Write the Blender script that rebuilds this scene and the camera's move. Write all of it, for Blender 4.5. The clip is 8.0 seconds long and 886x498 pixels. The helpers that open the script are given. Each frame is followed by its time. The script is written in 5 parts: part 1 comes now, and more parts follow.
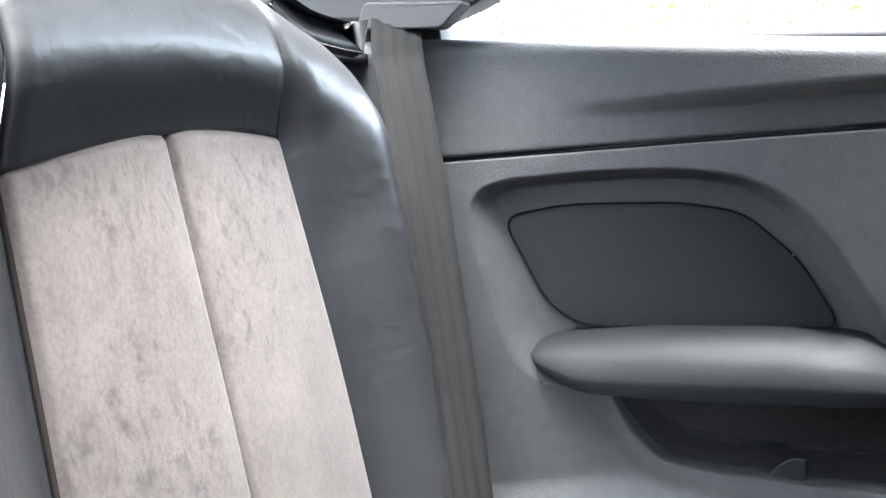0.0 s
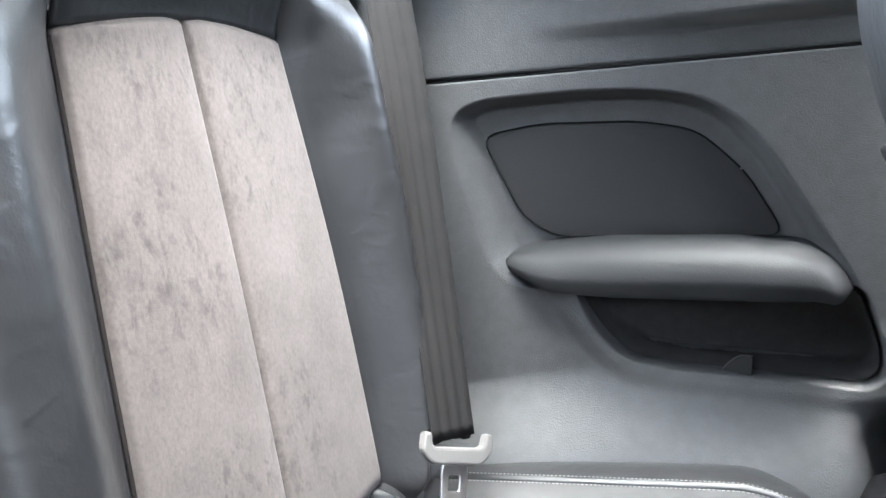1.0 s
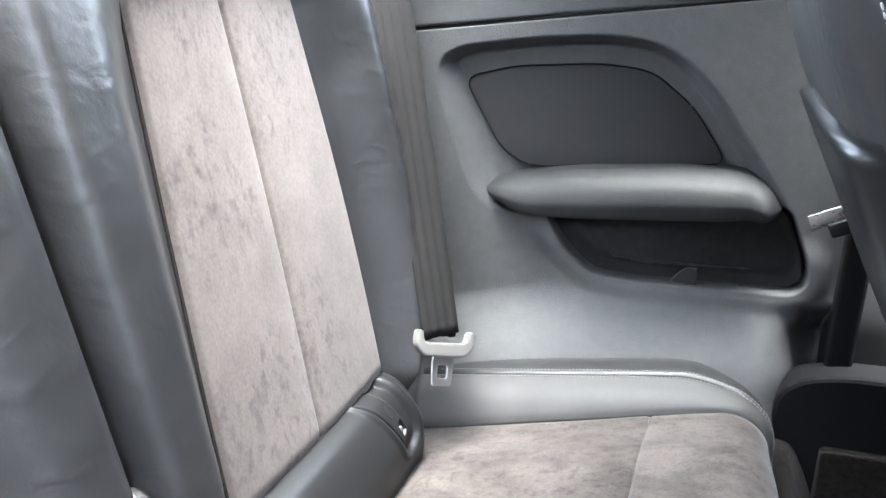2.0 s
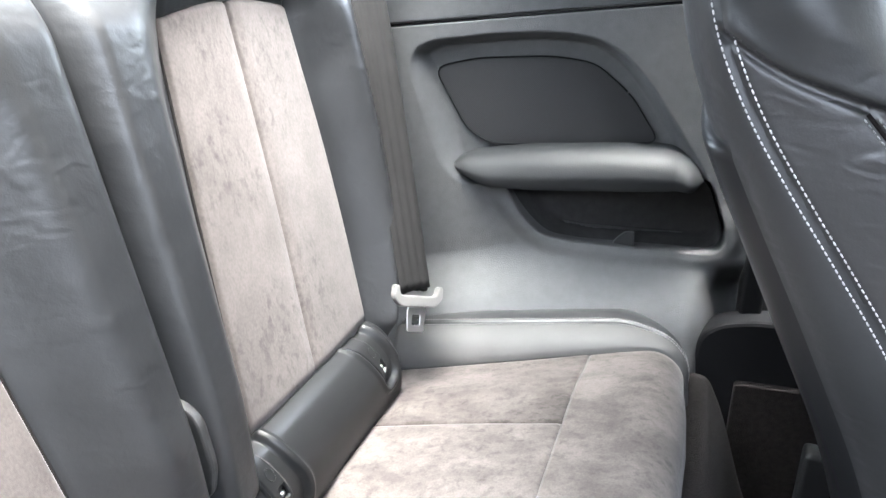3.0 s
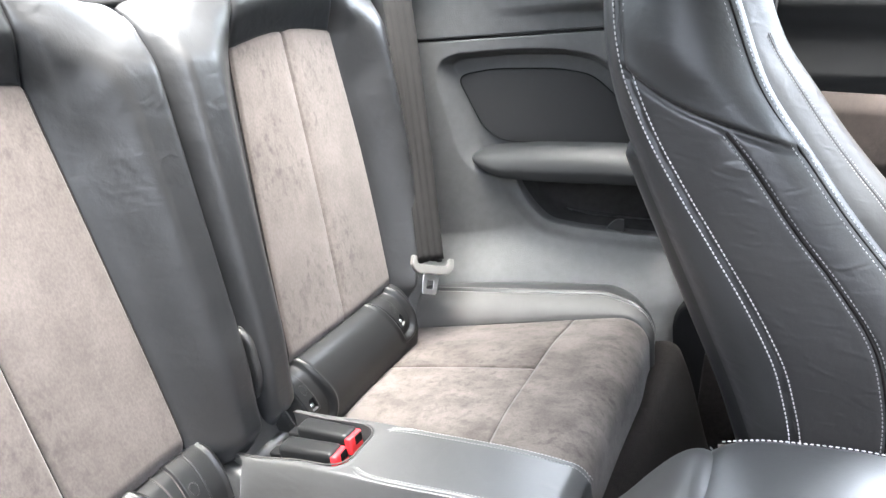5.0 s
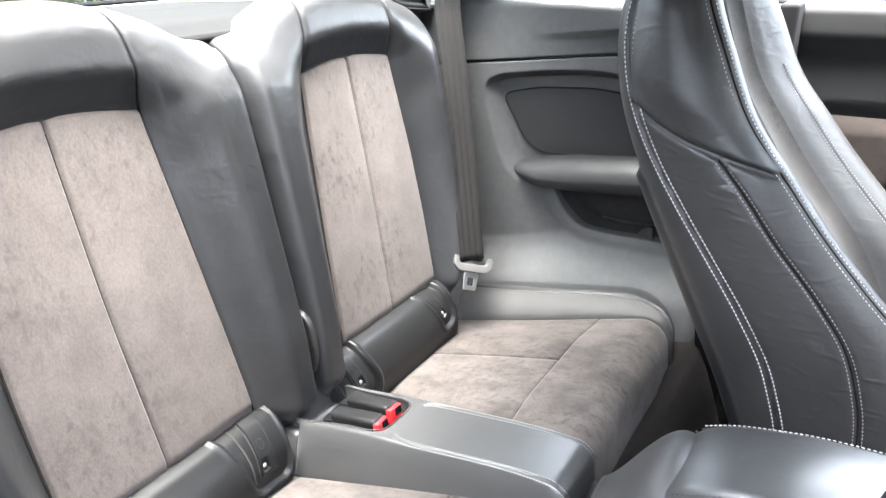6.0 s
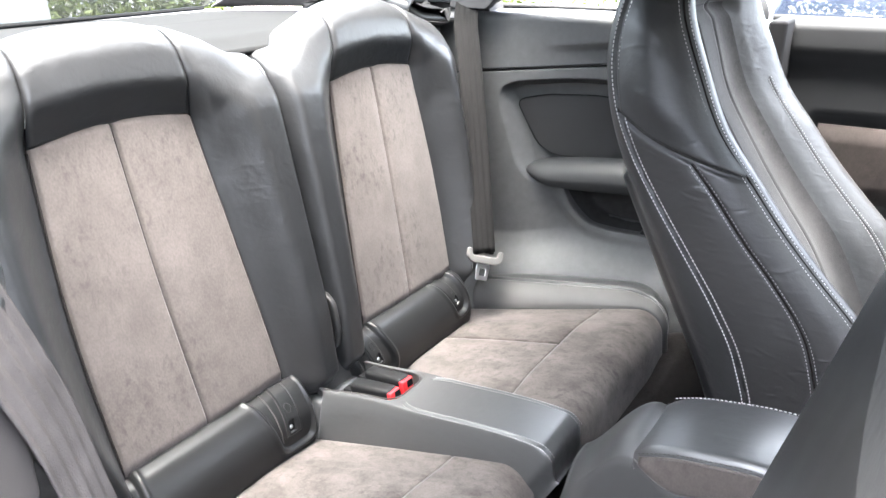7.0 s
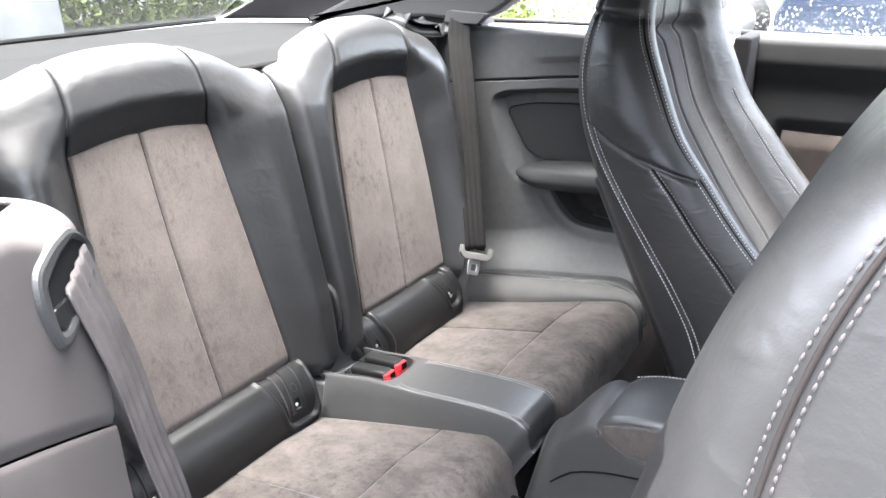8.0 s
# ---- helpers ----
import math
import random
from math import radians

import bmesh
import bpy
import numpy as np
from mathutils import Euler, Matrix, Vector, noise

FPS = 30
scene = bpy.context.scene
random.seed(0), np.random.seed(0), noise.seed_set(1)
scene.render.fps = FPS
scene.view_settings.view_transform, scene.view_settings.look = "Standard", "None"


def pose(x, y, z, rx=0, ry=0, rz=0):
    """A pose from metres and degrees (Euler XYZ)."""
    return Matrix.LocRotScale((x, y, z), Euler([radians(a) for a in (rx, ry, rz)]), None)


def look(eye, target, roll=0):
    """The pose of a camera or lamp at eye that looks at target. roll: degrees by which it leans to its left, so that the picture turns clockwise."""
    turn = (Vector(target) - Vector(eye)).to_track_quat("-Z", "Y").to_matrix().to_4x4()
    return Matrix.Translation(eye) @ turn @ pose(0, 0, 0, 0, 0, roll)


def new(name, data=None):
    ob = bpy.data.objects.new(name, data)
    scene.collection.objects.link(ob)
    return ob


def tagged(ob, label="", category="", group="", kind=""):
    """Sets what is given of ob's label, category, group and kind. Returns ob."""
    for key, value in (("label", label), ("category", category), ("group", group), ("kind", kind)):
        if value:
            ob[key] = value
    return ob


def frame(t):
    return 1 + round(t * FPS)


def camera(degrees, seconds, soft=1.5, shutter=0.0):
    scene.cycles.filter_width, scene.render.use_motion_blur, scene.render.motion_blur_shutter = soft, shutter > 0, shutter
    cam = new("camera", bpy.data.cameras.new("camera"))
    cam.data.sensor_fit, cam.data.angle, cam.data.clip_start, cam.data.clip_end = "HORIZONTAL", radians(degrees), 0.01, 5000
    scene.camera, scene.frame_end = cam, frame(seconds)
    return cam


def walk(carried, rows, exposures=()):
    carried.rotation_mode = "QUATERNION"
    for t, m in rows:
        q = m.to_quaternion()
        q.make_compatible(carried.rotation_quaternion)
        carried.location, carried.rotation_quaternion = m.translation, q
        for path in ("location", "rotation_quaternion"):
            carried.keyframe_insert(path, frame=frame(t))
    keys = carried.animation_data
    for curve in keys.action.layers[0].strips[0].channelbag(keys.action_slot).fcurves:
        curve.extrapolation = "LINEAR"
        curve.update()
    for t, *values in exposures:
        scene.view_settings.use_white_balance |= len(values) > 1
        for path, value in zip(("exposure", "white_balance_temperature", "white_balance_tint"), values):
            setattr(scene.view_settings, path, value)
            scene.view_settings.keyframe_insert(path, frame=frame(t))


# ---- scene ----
cam = camera(64.0, 8.0)
PATH = [
    (0, (0.183, -0.088, 0.913), (-0.548, 1.716, 0.455), -1.2),
    (0.5, (0.204, -0.131, 0.873), (-0.541, 1.667, 0.416), -1.1),
    (1, (0.25, -0.173, 0.845), (-0.509, 1.614, 0.365), -1.0),
    (1.5, (0.272, -0.223, 0.848), (-0.468, 1.544, 0.273), -1.1),
    (3, (0.359, -0.417, 0.921), (-0.286, 1.322, 0.171), -0.8),
    (3.5, (0.402, -0.463, 0.925), (-0.253, 1.265, 0.159), -1.0),
    (4, (0.445, -0.501, 0.94), (-0.247, 1.209, 0.169), -1.1),
    (5.5, (0.571, -0.614, 1.016), (-0.335, 0.988, 0.234), -1.2),
    (6, (0.617, -0.664, 1.045), (-0.358, 0.897, 0.262), -1.2),
    (6.5, (0.666, -0.706, 1.065), (-0.357, 0.823, 0.281), -1.2),
    (7, (0.71, -0.744, 1.079), (-0.341, 0.767, 0.297), -1.2),
    (7.5, (0.754, -0.782, 1.097), (-0.311, 0.721, 0.316), -1.2),
    (8, (0.796, -0.822, 1.118), (-0.27, 0.68, 0.337), -1.3),
]
EXPOSURES = [(0.0, 6.08, 6000, 6), (1.5, 6.13, 6000, 6), (3.0, 6.36, 6150, 6), (3.5, 6.38, 6200, 7), (5.5, 6.15, 6350, 7), (7.0, 6.02, 6350, 8), (8.0, 5.70, 6350, 9)]
walk(cam, [(t, look(eye, target, roll)) for t, eye, target, roll in PATH], EXPOSURES)

# ---- light ----
world = bpy.data.worlds.new("sky")
scene.world = world
world.use_nodes = True
wn = world.node_tree
sky = wn.nodes.new("ShaderNodeTexSky")
sky.sky_type = "NISHITA"
sky.sun_disc = False
sky.sun_elevation = radians(87)
sky.sun_rotation = radians(212)
sky.air_density, sky.dust_density, sky.ozone_density = 0.7, 7.0, 0.6
wn.nodes["Background"].inputs["Strength"].default_value = 0.15
pale = wn.nodes.new("ShaderNodeHueSaturation")
pale.inputs["Saturation"].default_value = 0.5
wn.links.new(sky.outputs["Color"], pale.inputs["Color"])
wn.links.new(pale.outputs["Color"], wn.nodes["Background"].inputs["Color"])
sun = new("sun", bpy.data.lights.new("sun", "SUN"))
sun.data.energy, sun.data.angle, sun.data.color = 0.5, radians(60), (1.0, 0.98, 0.95)
sun.matrix_world = look((-0.05, -0.08, 2.2), (0, 0, 0))


# ---- materials ----
def material(name, base, rough=0.5, metal=0.0, vary=0.15, scale=6.0, fine=400.0, bump=0.1, depth=0.001, sheen=0.0, spec=0.5, second=None, contrast=0.5):
    """A surface with a broad and a fine variation and a fine relief."""
    m = bpy.data.materials.new(name)
    m.use_nodes = True
    nt, b = m.node_tree, m.node_tree.nodes["Principled BSDF"]
    co = nt.nodes.new("ShaderNodeTexCoord")
    broad = nt.nodes.new("ShaderNodeTexNoise")
    broad.inputs["Scale"].default_value, broad.inputs["Detail"].default_value, broad.inputs["Roughness"].default_value = scale, 6.0, 0.62
    nt.links.new(co.outputs["Object"], broad.inputs["Vector"])
    ramp = nt.nodes.new("ShaderNodeValToRGB")
    ramp.color_ramp.elements[0].position, ramp.color_ramp.elements[1].position = 0.5 - 0.5 * contrast, 0.5 + 0.5 * contrast
    dark = second or tuple(c * (1 - vary) for c in base)
    light = tuple(min(1, c * (1 + vary)) for c in base)
    ramp.color_ramp.elements[0].color, ramp.color_ramp.elements[1].color = (*dark, 1), (*light, 1)
    nt.links.new(broad.outputs["Fac"], ramp.inputs["Fac"])
    nt.links.new(ramp.outputs["Color"], b.inputs["Base Color"])
    grain = nt.nodes.new("ShaderNodeTexNoise")
    grain.inputs["Scale"].default_value, grain.inputs["Detail"].default_value = fine, 3.0
    nt.links.new(co.outputs["Object"], grain.inputs["Vector"])
    rmap = nt.nodes.new("ShaderNodeMapRange")
    rmap.inputs["To Min"].default_value, rmap.inputs["To Max"].default_value = rough - 0.07, rough + 0.07
    nt.links.new(broad.outputs["Fac"], rmap.inputs["Value"])
    nt.links.new(rmap.outputs["Result"], b.inputs["Roughness"])
    bmp = nt.nodes.new("ShaderNodeBump")
    bmp.inputs["Strength"].default_value, bmp.inputs["Distance"].default_value = bump, depth
    nt.links.new(grain.outputs["Fac"], bmp.inputs["Height"])
    nt.links.new(bmp.outputs["Normal"], b.inputs["Normal"])
    b.inputs["Metallic"].default_value = metal
    b.inputs["Specular IOR Level"].default_value = spec
    if sheen:
        b.inputs["Sheen Weight"].default_value, b.inputs["Sheen Roughness"].default_value = sheen, 0.4
    return m


def leather(name, base, rough=0.42, spec=0.5, fold=0.18, crease_depth=0.06):
    """Grained leather with soft folds and fine creases."""
    m = material(name, base, rough, vary=0.2, scale=9.0, fine=700.0, bump=0.12, depth=0.0006, spec=spec)
    nt = m.node_tree
    cells = nt.nodes.new("ShaderNodeTexVoronoi")
    cells.feature = "DISTANCE_TO_EDGE"
    cells.inputs["Scale"].default_value = 520.0
    wrinkle = nt.nodes.new("ShaderNodeTexNoise")
    wrinkle.inputs["Scale"].default_value, wrinkle.inputs["Detail"].default_value, wrinkle.inputs["Distortion"].default_value = 24.0, 5.0, 0.25
    co = [n for n in nt.nodes if n.type == "TEX_COORD"][0]
    nt.links.new(co.outputs["Object"], cells.inputs["Vector"])
    nt.links.new(co.outputs["Object"], wrinkle.inputs["Vector"])
    first = [n for n in nt.nodes if n.type == "BUMP"][0]
    pores = nt.nodes.new("ShaderNodeBump")
    pores.inputs["Strength"].default_value, pores.inputs["Distance"].default_value = 0.12, 0.0003
    nt.links.new(cells.outputs["Distance"], pores.inputs["Height"])
    folds = nt.nodes.new("ShaderNodeBump")
    folds.inputs["Strength"].default_value, folds.inputs["Distance"].default_value = fold, 0.004
    nt.links.new(wrinkle.outputs["Fac"], folds.inputs["Height"])
    lines = nt.nodes.new("ShaderNodeTexNoise")
    lines.noise_type = "RIDGED_MULTIFRACTAL"
    lines.inputs["Scale"].default_value, lines.inputs["Detail"].default_value, lines.inputs["Distortion"].default_value = 42.0, 4.0, 0.7
    lay = nt.nodes.new("ShaderNodeMapping")
    lay.inputs["Rotation"].default_value, lay.inputs["Scale"].default_value = (0.0, radians(35), 0.0), (0.6, 1.0, 1.5)
    nt.links.new(co.outputs["Object"], lay.inputs["Vector"])
    nt.links.new(lay.outputs["Vector"], lines.inputs["Vector"])
    puckers = nt.nodes.new("ShaderNodeBump")
    puckers.inputs["Strength"].default_value, puckers.inputs["Distance"].default_value = crease_depth, 0.0022
    nt.links.new(lines.outputs["Fac"], puckers.inputs["Height"])
    nt.links.new(folds.outputs["Normal"], puckers.inputs["Normal"])
    nt.links.new(puckers.outputs["Normal"], pores.inputs["Normal"])
    nt.links.new(pores.outputs["Normal"], first.inputs["Normal"])
    return m


def suede(name, base, second, fleck=0.68, least=0.12, blotch=0.84):
    """Brushed microfibre: broad strokes of the nap, clusters of small dark flecks, a soft sheen."""
    m = material(name, base, 0.93, vary=0.10, scale=11.0, fine=1100.0, bump=0.25, depth=0.0006, sheen=0.12, spec=0.12, second=second, contrast=0.42)
    nt = m.node_tree
    co = [n for n in nt.nodes if n.type == "TEX_COORD"][0]
    ramp = [n for n in nt.nodes if n.type == "VALTORGB"][0]
    last = ramp.outputs["Color"]
    for scale, detail, rough, lo, hi, dark, stretch, amount in (
            (78.0, 8.0, 0.68, 0.34, 0.50, fleck, (1.0, 1.25, 0.62), 1.0), (17.0, 7.0, 0.66, 0.38, 0.60, blotch, (0.8, 1.3, 0.8), 1.0), (420.0, 2.0, 0.5, 0.3, 0.7, 0.80, (1.0, 1.0, 0.6), 1.0)):
        streak = nt.nodes.new("ShaderNodeTexNoise")
        streak.inputs["Scale"].default_value, streak.inputs["Detail"].default_value, streak.inputs["Roughness"].default_value = scale, detail, rough
        streak.inputs["Distortion"].default_value = 0.35
        lay = nt.nodes.new("ShaderNodeMapping")
        lay.inputs["Scale"].default_value = stretch
        nt.links.new(co.outputs["Object"], lay.inputs["Vector"])
        nt.links.new(lay.outputs["Vector"], streak.inputs["Vector"])
        marks = nt.nodes.new("ShaderNodeValToRGB")
        marks.color_ramp.elements[0].position, marks.color_ramp.elements[1].position = lo, hi
        marks.color_ramp.elements[0].color, marks.color_ramp.elements[1].color = (dark, dark, dark, 1), (1, 1, 1, 1)
        nt.links.new(streak.outputs["Fac"], marks.inputs["Fac"])
        mul = nt.nodes.new("ShaderNodeMixRGB")
        mul.blend_type = "MULTIPLY"
        mul.inputs["Fac"].default_value = amount
        if scale == 78.0:
            group = nt.nodes.new("ShaderNodeTexNoise")
            group.inputs["Scale"].default_value, group.inputs["Detail"].default_value = 9.0, 3.0
            nt.links.new(co.outputs["Object"], group.inputs["Vector"])
            spread = nt.nodes.new("ShaderNodeMapRange")
            spread.inputs["From Min"].default_value, spread.inputs["From Max"].default_value = 0.42, 0.62
            spread.inputs["To Min"].default_value, spread.inputs["To Max"].default_value = least, 1.0
            nt.links.new(group.outputs["Fac"], spread.inputs["Value"])
            nt.links.new(spread.outputs["Result"], mul.inputs["Fac"])
        nt.links.new(last, mul.inputs["Color1"])
        nt.links.new(marks.outputs["Color"], mul.inputs["Color2"])
        last = mul.outputs["Color"]
    nt.links.new(last, nt.nodes["Principled BSDF"].inputs["Base Color"])
    return m


def glass(name, tint=(1, 1, 1), rough=0.0):
    m = bpy.data.materials.new(name)
    m.use_nodes = True
    nt = m.node_tree
    clear, shine, mix, fres = (nt.nodes.new("ShaderNode" + k) for k in ("BsdfTransparent", "BsdfGlossy", "MixShader", "Fresnel"))
    clear.inputs["Color"].default_value = (*tint, 1)
    shine.inputs["Roughness"].default_value = 0.02
    fres.inputs["IOR"].default_value = 1.45
    nt.links.new(fres.outputs["Fac"], mix.inputs["Fac"])
    nt.links.new(clear.outputs["BSDF"], mix.inputs[1])
    nt.links.new(shine.outputs["BSDF"], mix.inputs[2])
    nt.links.new(mix.outputs["Shader"], nt.nodes["Material Output"].inputs["Surface"])
    return m


LEATHER = leather("black_leather", (0.0120, 0.0124, 0.0131), 0.39, 0.60, 0.42, 0.22)
LEATHER_SOFT = leather("soft_black_leather", (0.0150, 0.0150, 0.0150), 0.45, 0.62, 0.40, 0.28)
LEATHER_FLANK = leather("creased_black_leather", (0.0180, 0.0170, 0.0167), 0.44, 0.66, 0.5, 0.55)
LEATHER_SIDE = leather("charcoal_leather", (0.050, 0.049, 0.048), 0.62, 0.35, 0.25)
LEATHER_CONSOLE = leather("smooth_black_leather", (0.026, 0.0262, 0.0266), 0.38, 0.90, 0.26, 0.16)
SUEDE = suede("taupe_suede", (0.0959, 0.0836, 0.0779), (0.0801, 0.0695, 0.0642), 0.74, 0.05)
SUEDE_WORN = suede("taupe_suede_flecked", (0.0986, 0.0862, 0.0805), (0.0827, 0.0722, 0.0669), 0.62, 0.1)
SUEDE_BLOTCHED = suede("taupe_suede_with_brush_marks", (0.102, 0.0895, 0.083), (0.082, 0.0715, 0.066), 0.58, 0.55, 0.64)
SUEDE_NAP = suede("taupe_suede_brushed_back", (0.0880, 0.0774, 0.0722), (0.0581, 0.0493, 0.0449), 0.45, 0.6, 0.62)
SUEDE_BROWN = suede("dark_brown_suede", (0.032, 0.026, 0.024), (0.022, 0.018, 0.016))
SUEDE_DARK = suede("charcoal_suede", (0.046, 0.044, 0.043), (0.032, 0.0305, 0.030))
PLASTIC = material("grained_black_plastic", (0.058, 0.059, 0.059), 0.48, vary=0.16, scale=60.0, fine=640.0, bump=0.9, depth=0.0007)
PLASTIC_SMOOTH = material("satin_black_plastic", (0.0065, 0.0067, 0.007), 0.33, vary=0.12, fine=900.0, bump=0.12, depth=0.0006, spec=0.3)
SOFT_TOUCH = material("soft_touch_black_trim", (0.040, 0.0398, 0.040), 0.48, vary=0.12, scale=12.0, fine=800.0, bump=0.15, depth=0.0006, spec=0.45)
ARMREST = material("soft_black_armrest_plastic", (0.017, 0.0178, 0.0185), 0.62, vary=0.12, scale=14.0, fine=650.0, bump=0.35, depth=0.0008, spec=0.3)
TRIM = material("grey_pillar_plastic", (0.038, 0.0350, 0.0347), 0.60, vary=0.16, scale=18.0, fine=1200.0, bump=0.2, depth=0.0005, spec=0.22)
SHELF = material("matte_grey_shelf_fabric", (0.019, 0.0191, 0.0193), 0.9, vary=0.15, scale=9.0, fine=900.0, bump=0.25, depth=0.0005, spec=0.02)
DOOR = material("soft_black_door_plastic", (0.015, 0.0155, 0.016), 0.68, vary=0.12, scale=14.0, fine=800.0, bump=0.35, depth=0.0007, spec=0.22)
GLOSS = material("gloss_black_plastic", (0.012, 0.012, 0.013), 0.2, vary=0.1, bump=0.02)
DARK = material("shadow_black", (0.006, 0.006, 0.0065), 0.85, bump=0.05, spec=0.08)
FLOCK = material("dark_felt_lining", (0.03, 0.029, 0.029), 0.95, vary=0.4, scale=60.0, fine=900.0, bump=0.6, depth=0.001)
SEAM_MAT = material("dark_seam_thread", (0.014, 0.012, 0.0115), 0.9, vary=0.1, bump=0.1, spec=0.1)
CARPET = material("dark_grey_carpet", (0.0140, 0.0118, 0.0110), 0.97, vary=0.5, scale=120.0, fine=600.0, bump=0.9, depth=0.003, sheen=0.03, spec=0.1)
WEB = material("woven_black_webbing", (0.0080, 0.0077, 0.0076), 0.85, vary=0.25, scale=40.0, fine=900.0, bump=0.5, depth=0.0008, spec=0.1)
# Paler copy of the webbing: outdoor light on the front belt, put into colour.
WEB_LIT = material("lit_webbing", (0.052, 0.047, 0.046), 0.8, vary=0.3, scale=40.0, fine=900.0, bump=0.5, depth=0.0008, spec=0.2)
GREY = material("light_grey_plastic", (0.075, 0.073, 0.070), 0.55, vary=0.05, bump=0.05)
STEEL = material("brushed_steel", (0.72, 0.71, 0.70), 0.28, metal=1.0, vary=0.06, bump=0.05)
RED = material("red_button_plastic", (0.62, 0.02, 0.025), 0.35, vary=0.08, bump=0.03)
THREAD = material("pale_thread", (0.52, 0.50, 0.49), 0.8, vary=0.1, scale=300.0, bump=0.2)
# Dimmed copy of the pale thread, to offset strong light on near seams.
THREAD_DIM = material("dimmed_thread", (0.034, 0.030, 0.030), 0.9, vary=0.25, scale=300.0, bump=0.3)
THREAD_GREY = material("grey_thread", (0.26, 0.255, 0.25), 0.8, vary=0.1, scale=300.0, bump=0.2)
LINER = material("grey_woven_headliner", (0.16, 0.16, 0.158), 0.95, vary=0.06, fine=900.0, bump=0.3)
PILLAR = material("black_woven_pillar_cover", (0.018, 0.018, 0.019), 0.85, vary=0.1, fine=900.0, bump=0.3)
RUBBER = material("black_rubber", (0.012, 0.012, 0.012), 0.7, vary=0.1, bump=0.1, spec=0.2)
# Tints kept dark to dim the daylight through windscreen and rear window.
GLASS = glass("windscreen_glass", (0.27, 0.285, 0.28))
GLASS_REAR = glass("rear_window_glass", (0.25, 0.262, 0.258))
GLASS_DARK = glass("tinted_window_glass", (0.86, 0.88, 0.87))
DROP = glass("raindrop", (0.98, 0.98, 0.98))
DROP.node_tree.nodes["Fresnel"].inputs["IOR"].default_value = 3.0
ASPHALT = material("wet_asphalt", (0.055, 0.056, 0.058), 0.5, vary=0.3, scale=3.0, fine=150.0, bump=0.6, depth=0.004)
RIM = material("dull_grey_alloy", (0.16, 0.16, 0.165), 0.45, metal=0.6, vary=0.1, bump=0.05)
RENDER = material("pale_wall_render", (0.34, 0.34, 0.335), 0.85, vary=0.25, scale=1.5, fine=60.0, bump=0.4, depth=0.004)
WHITE_PAINT = material("white_car_paint", (0.8, 0.8, 0.8), 0.15, vary=0.02, bump=0.0)
BLUE_PAINT = material("dark_blue_car_paint", (0.012, 0.016, 0.026), 0.15, vary=0.05, bump=0.0)
LEAF = material("yellow_green_leaves", (0.10, 0.13, 0.025), 0.6, vary=0.5, scale=3.0, fine=40.0, bump=0.1)


# ---- tools ----
def ss(a, b, x):
    t = np.clip((x - a) / (b - a), 0, 1)
    return t * t * (3 - 2 * t)


def curve(xs, ys):
    """A smooth line through a few knots."""
    xs, ys = np.array(xs, float), np.array(ys, float)
    slope = np.gradient(ys, xs)

    def at(x):
        x = np.clip(np.asarray(x, float), xs[0], xs[-1])
        k = np.clip(np.searchsorted(xs, x) - 1, 0, len(xs) - 2)
        w = xs[k + 1] - xs[k]
        t = (x - xs[k]) / w
        return ((2 * t**3 - 3 * t**2 + 1) * ys[k] + (t**3 - 2 * t**2 + t) * w * slope[k]
                + (3 * t**2 - 2 * t**3) * ys[k + 1] + (t**3 - t**2) * w * slope[k + 1])

    return at


def curve_points(knots, n):
    """Points along a smooth line through a few flat knots."""
    ks = np.linspace(0, len(knots) - 1, n)
    cols = [curve(range(len(knots)), [k[c] for k in knots])(ks) for c in (0, 1)]
    return [(float(x), float(y)) for x, y in zip(*cols)]


def thing(name, place, label, category, group="", kind=""):
    ob = new(name)
    ob.location = place
    ob.empty_display_size = 0.05
    return tagged(ob, label, category, group, kind)


def link_mesh(name, verts, faces, mat, parent=None, label="", smooth=True):
    me = bpy.data.meshes.new(name)
    me.from_pydata([tuple(map(float, v)) for v in verts], [], faces)
    me.materials.append(mat)
    if smooth:
        me.polygons.foreach_set("use_smooth", [True] * len(me.polygons))
    me.update()
    ob = new(name, me)
    if parent is not None:
        ob.parent = parent
        up, shift = parent, Vector()
        while up is not None:
            shift += up.location
            up = up.parent
        me.transform(Matrix.Translation(-shift))
    if label:
        ob["label"] = label
    return ob


def part(name, bm, mat, parent=None, label="", smooth=True):
    """Links a bmesh, in world metres, as one mesh under its thing."""
    bmesh.ops.recalc_face_normals(bm, faces=bm.faces)
    bm.verts.index_update()
    verts = [v.co.copy() for v in bm.verts]
    faces = [[v.index for v in f.verts] for f in bm.faces]
    bm.free()
    return link_mesh(name, verts, faces, mat, parent, label, smooth)


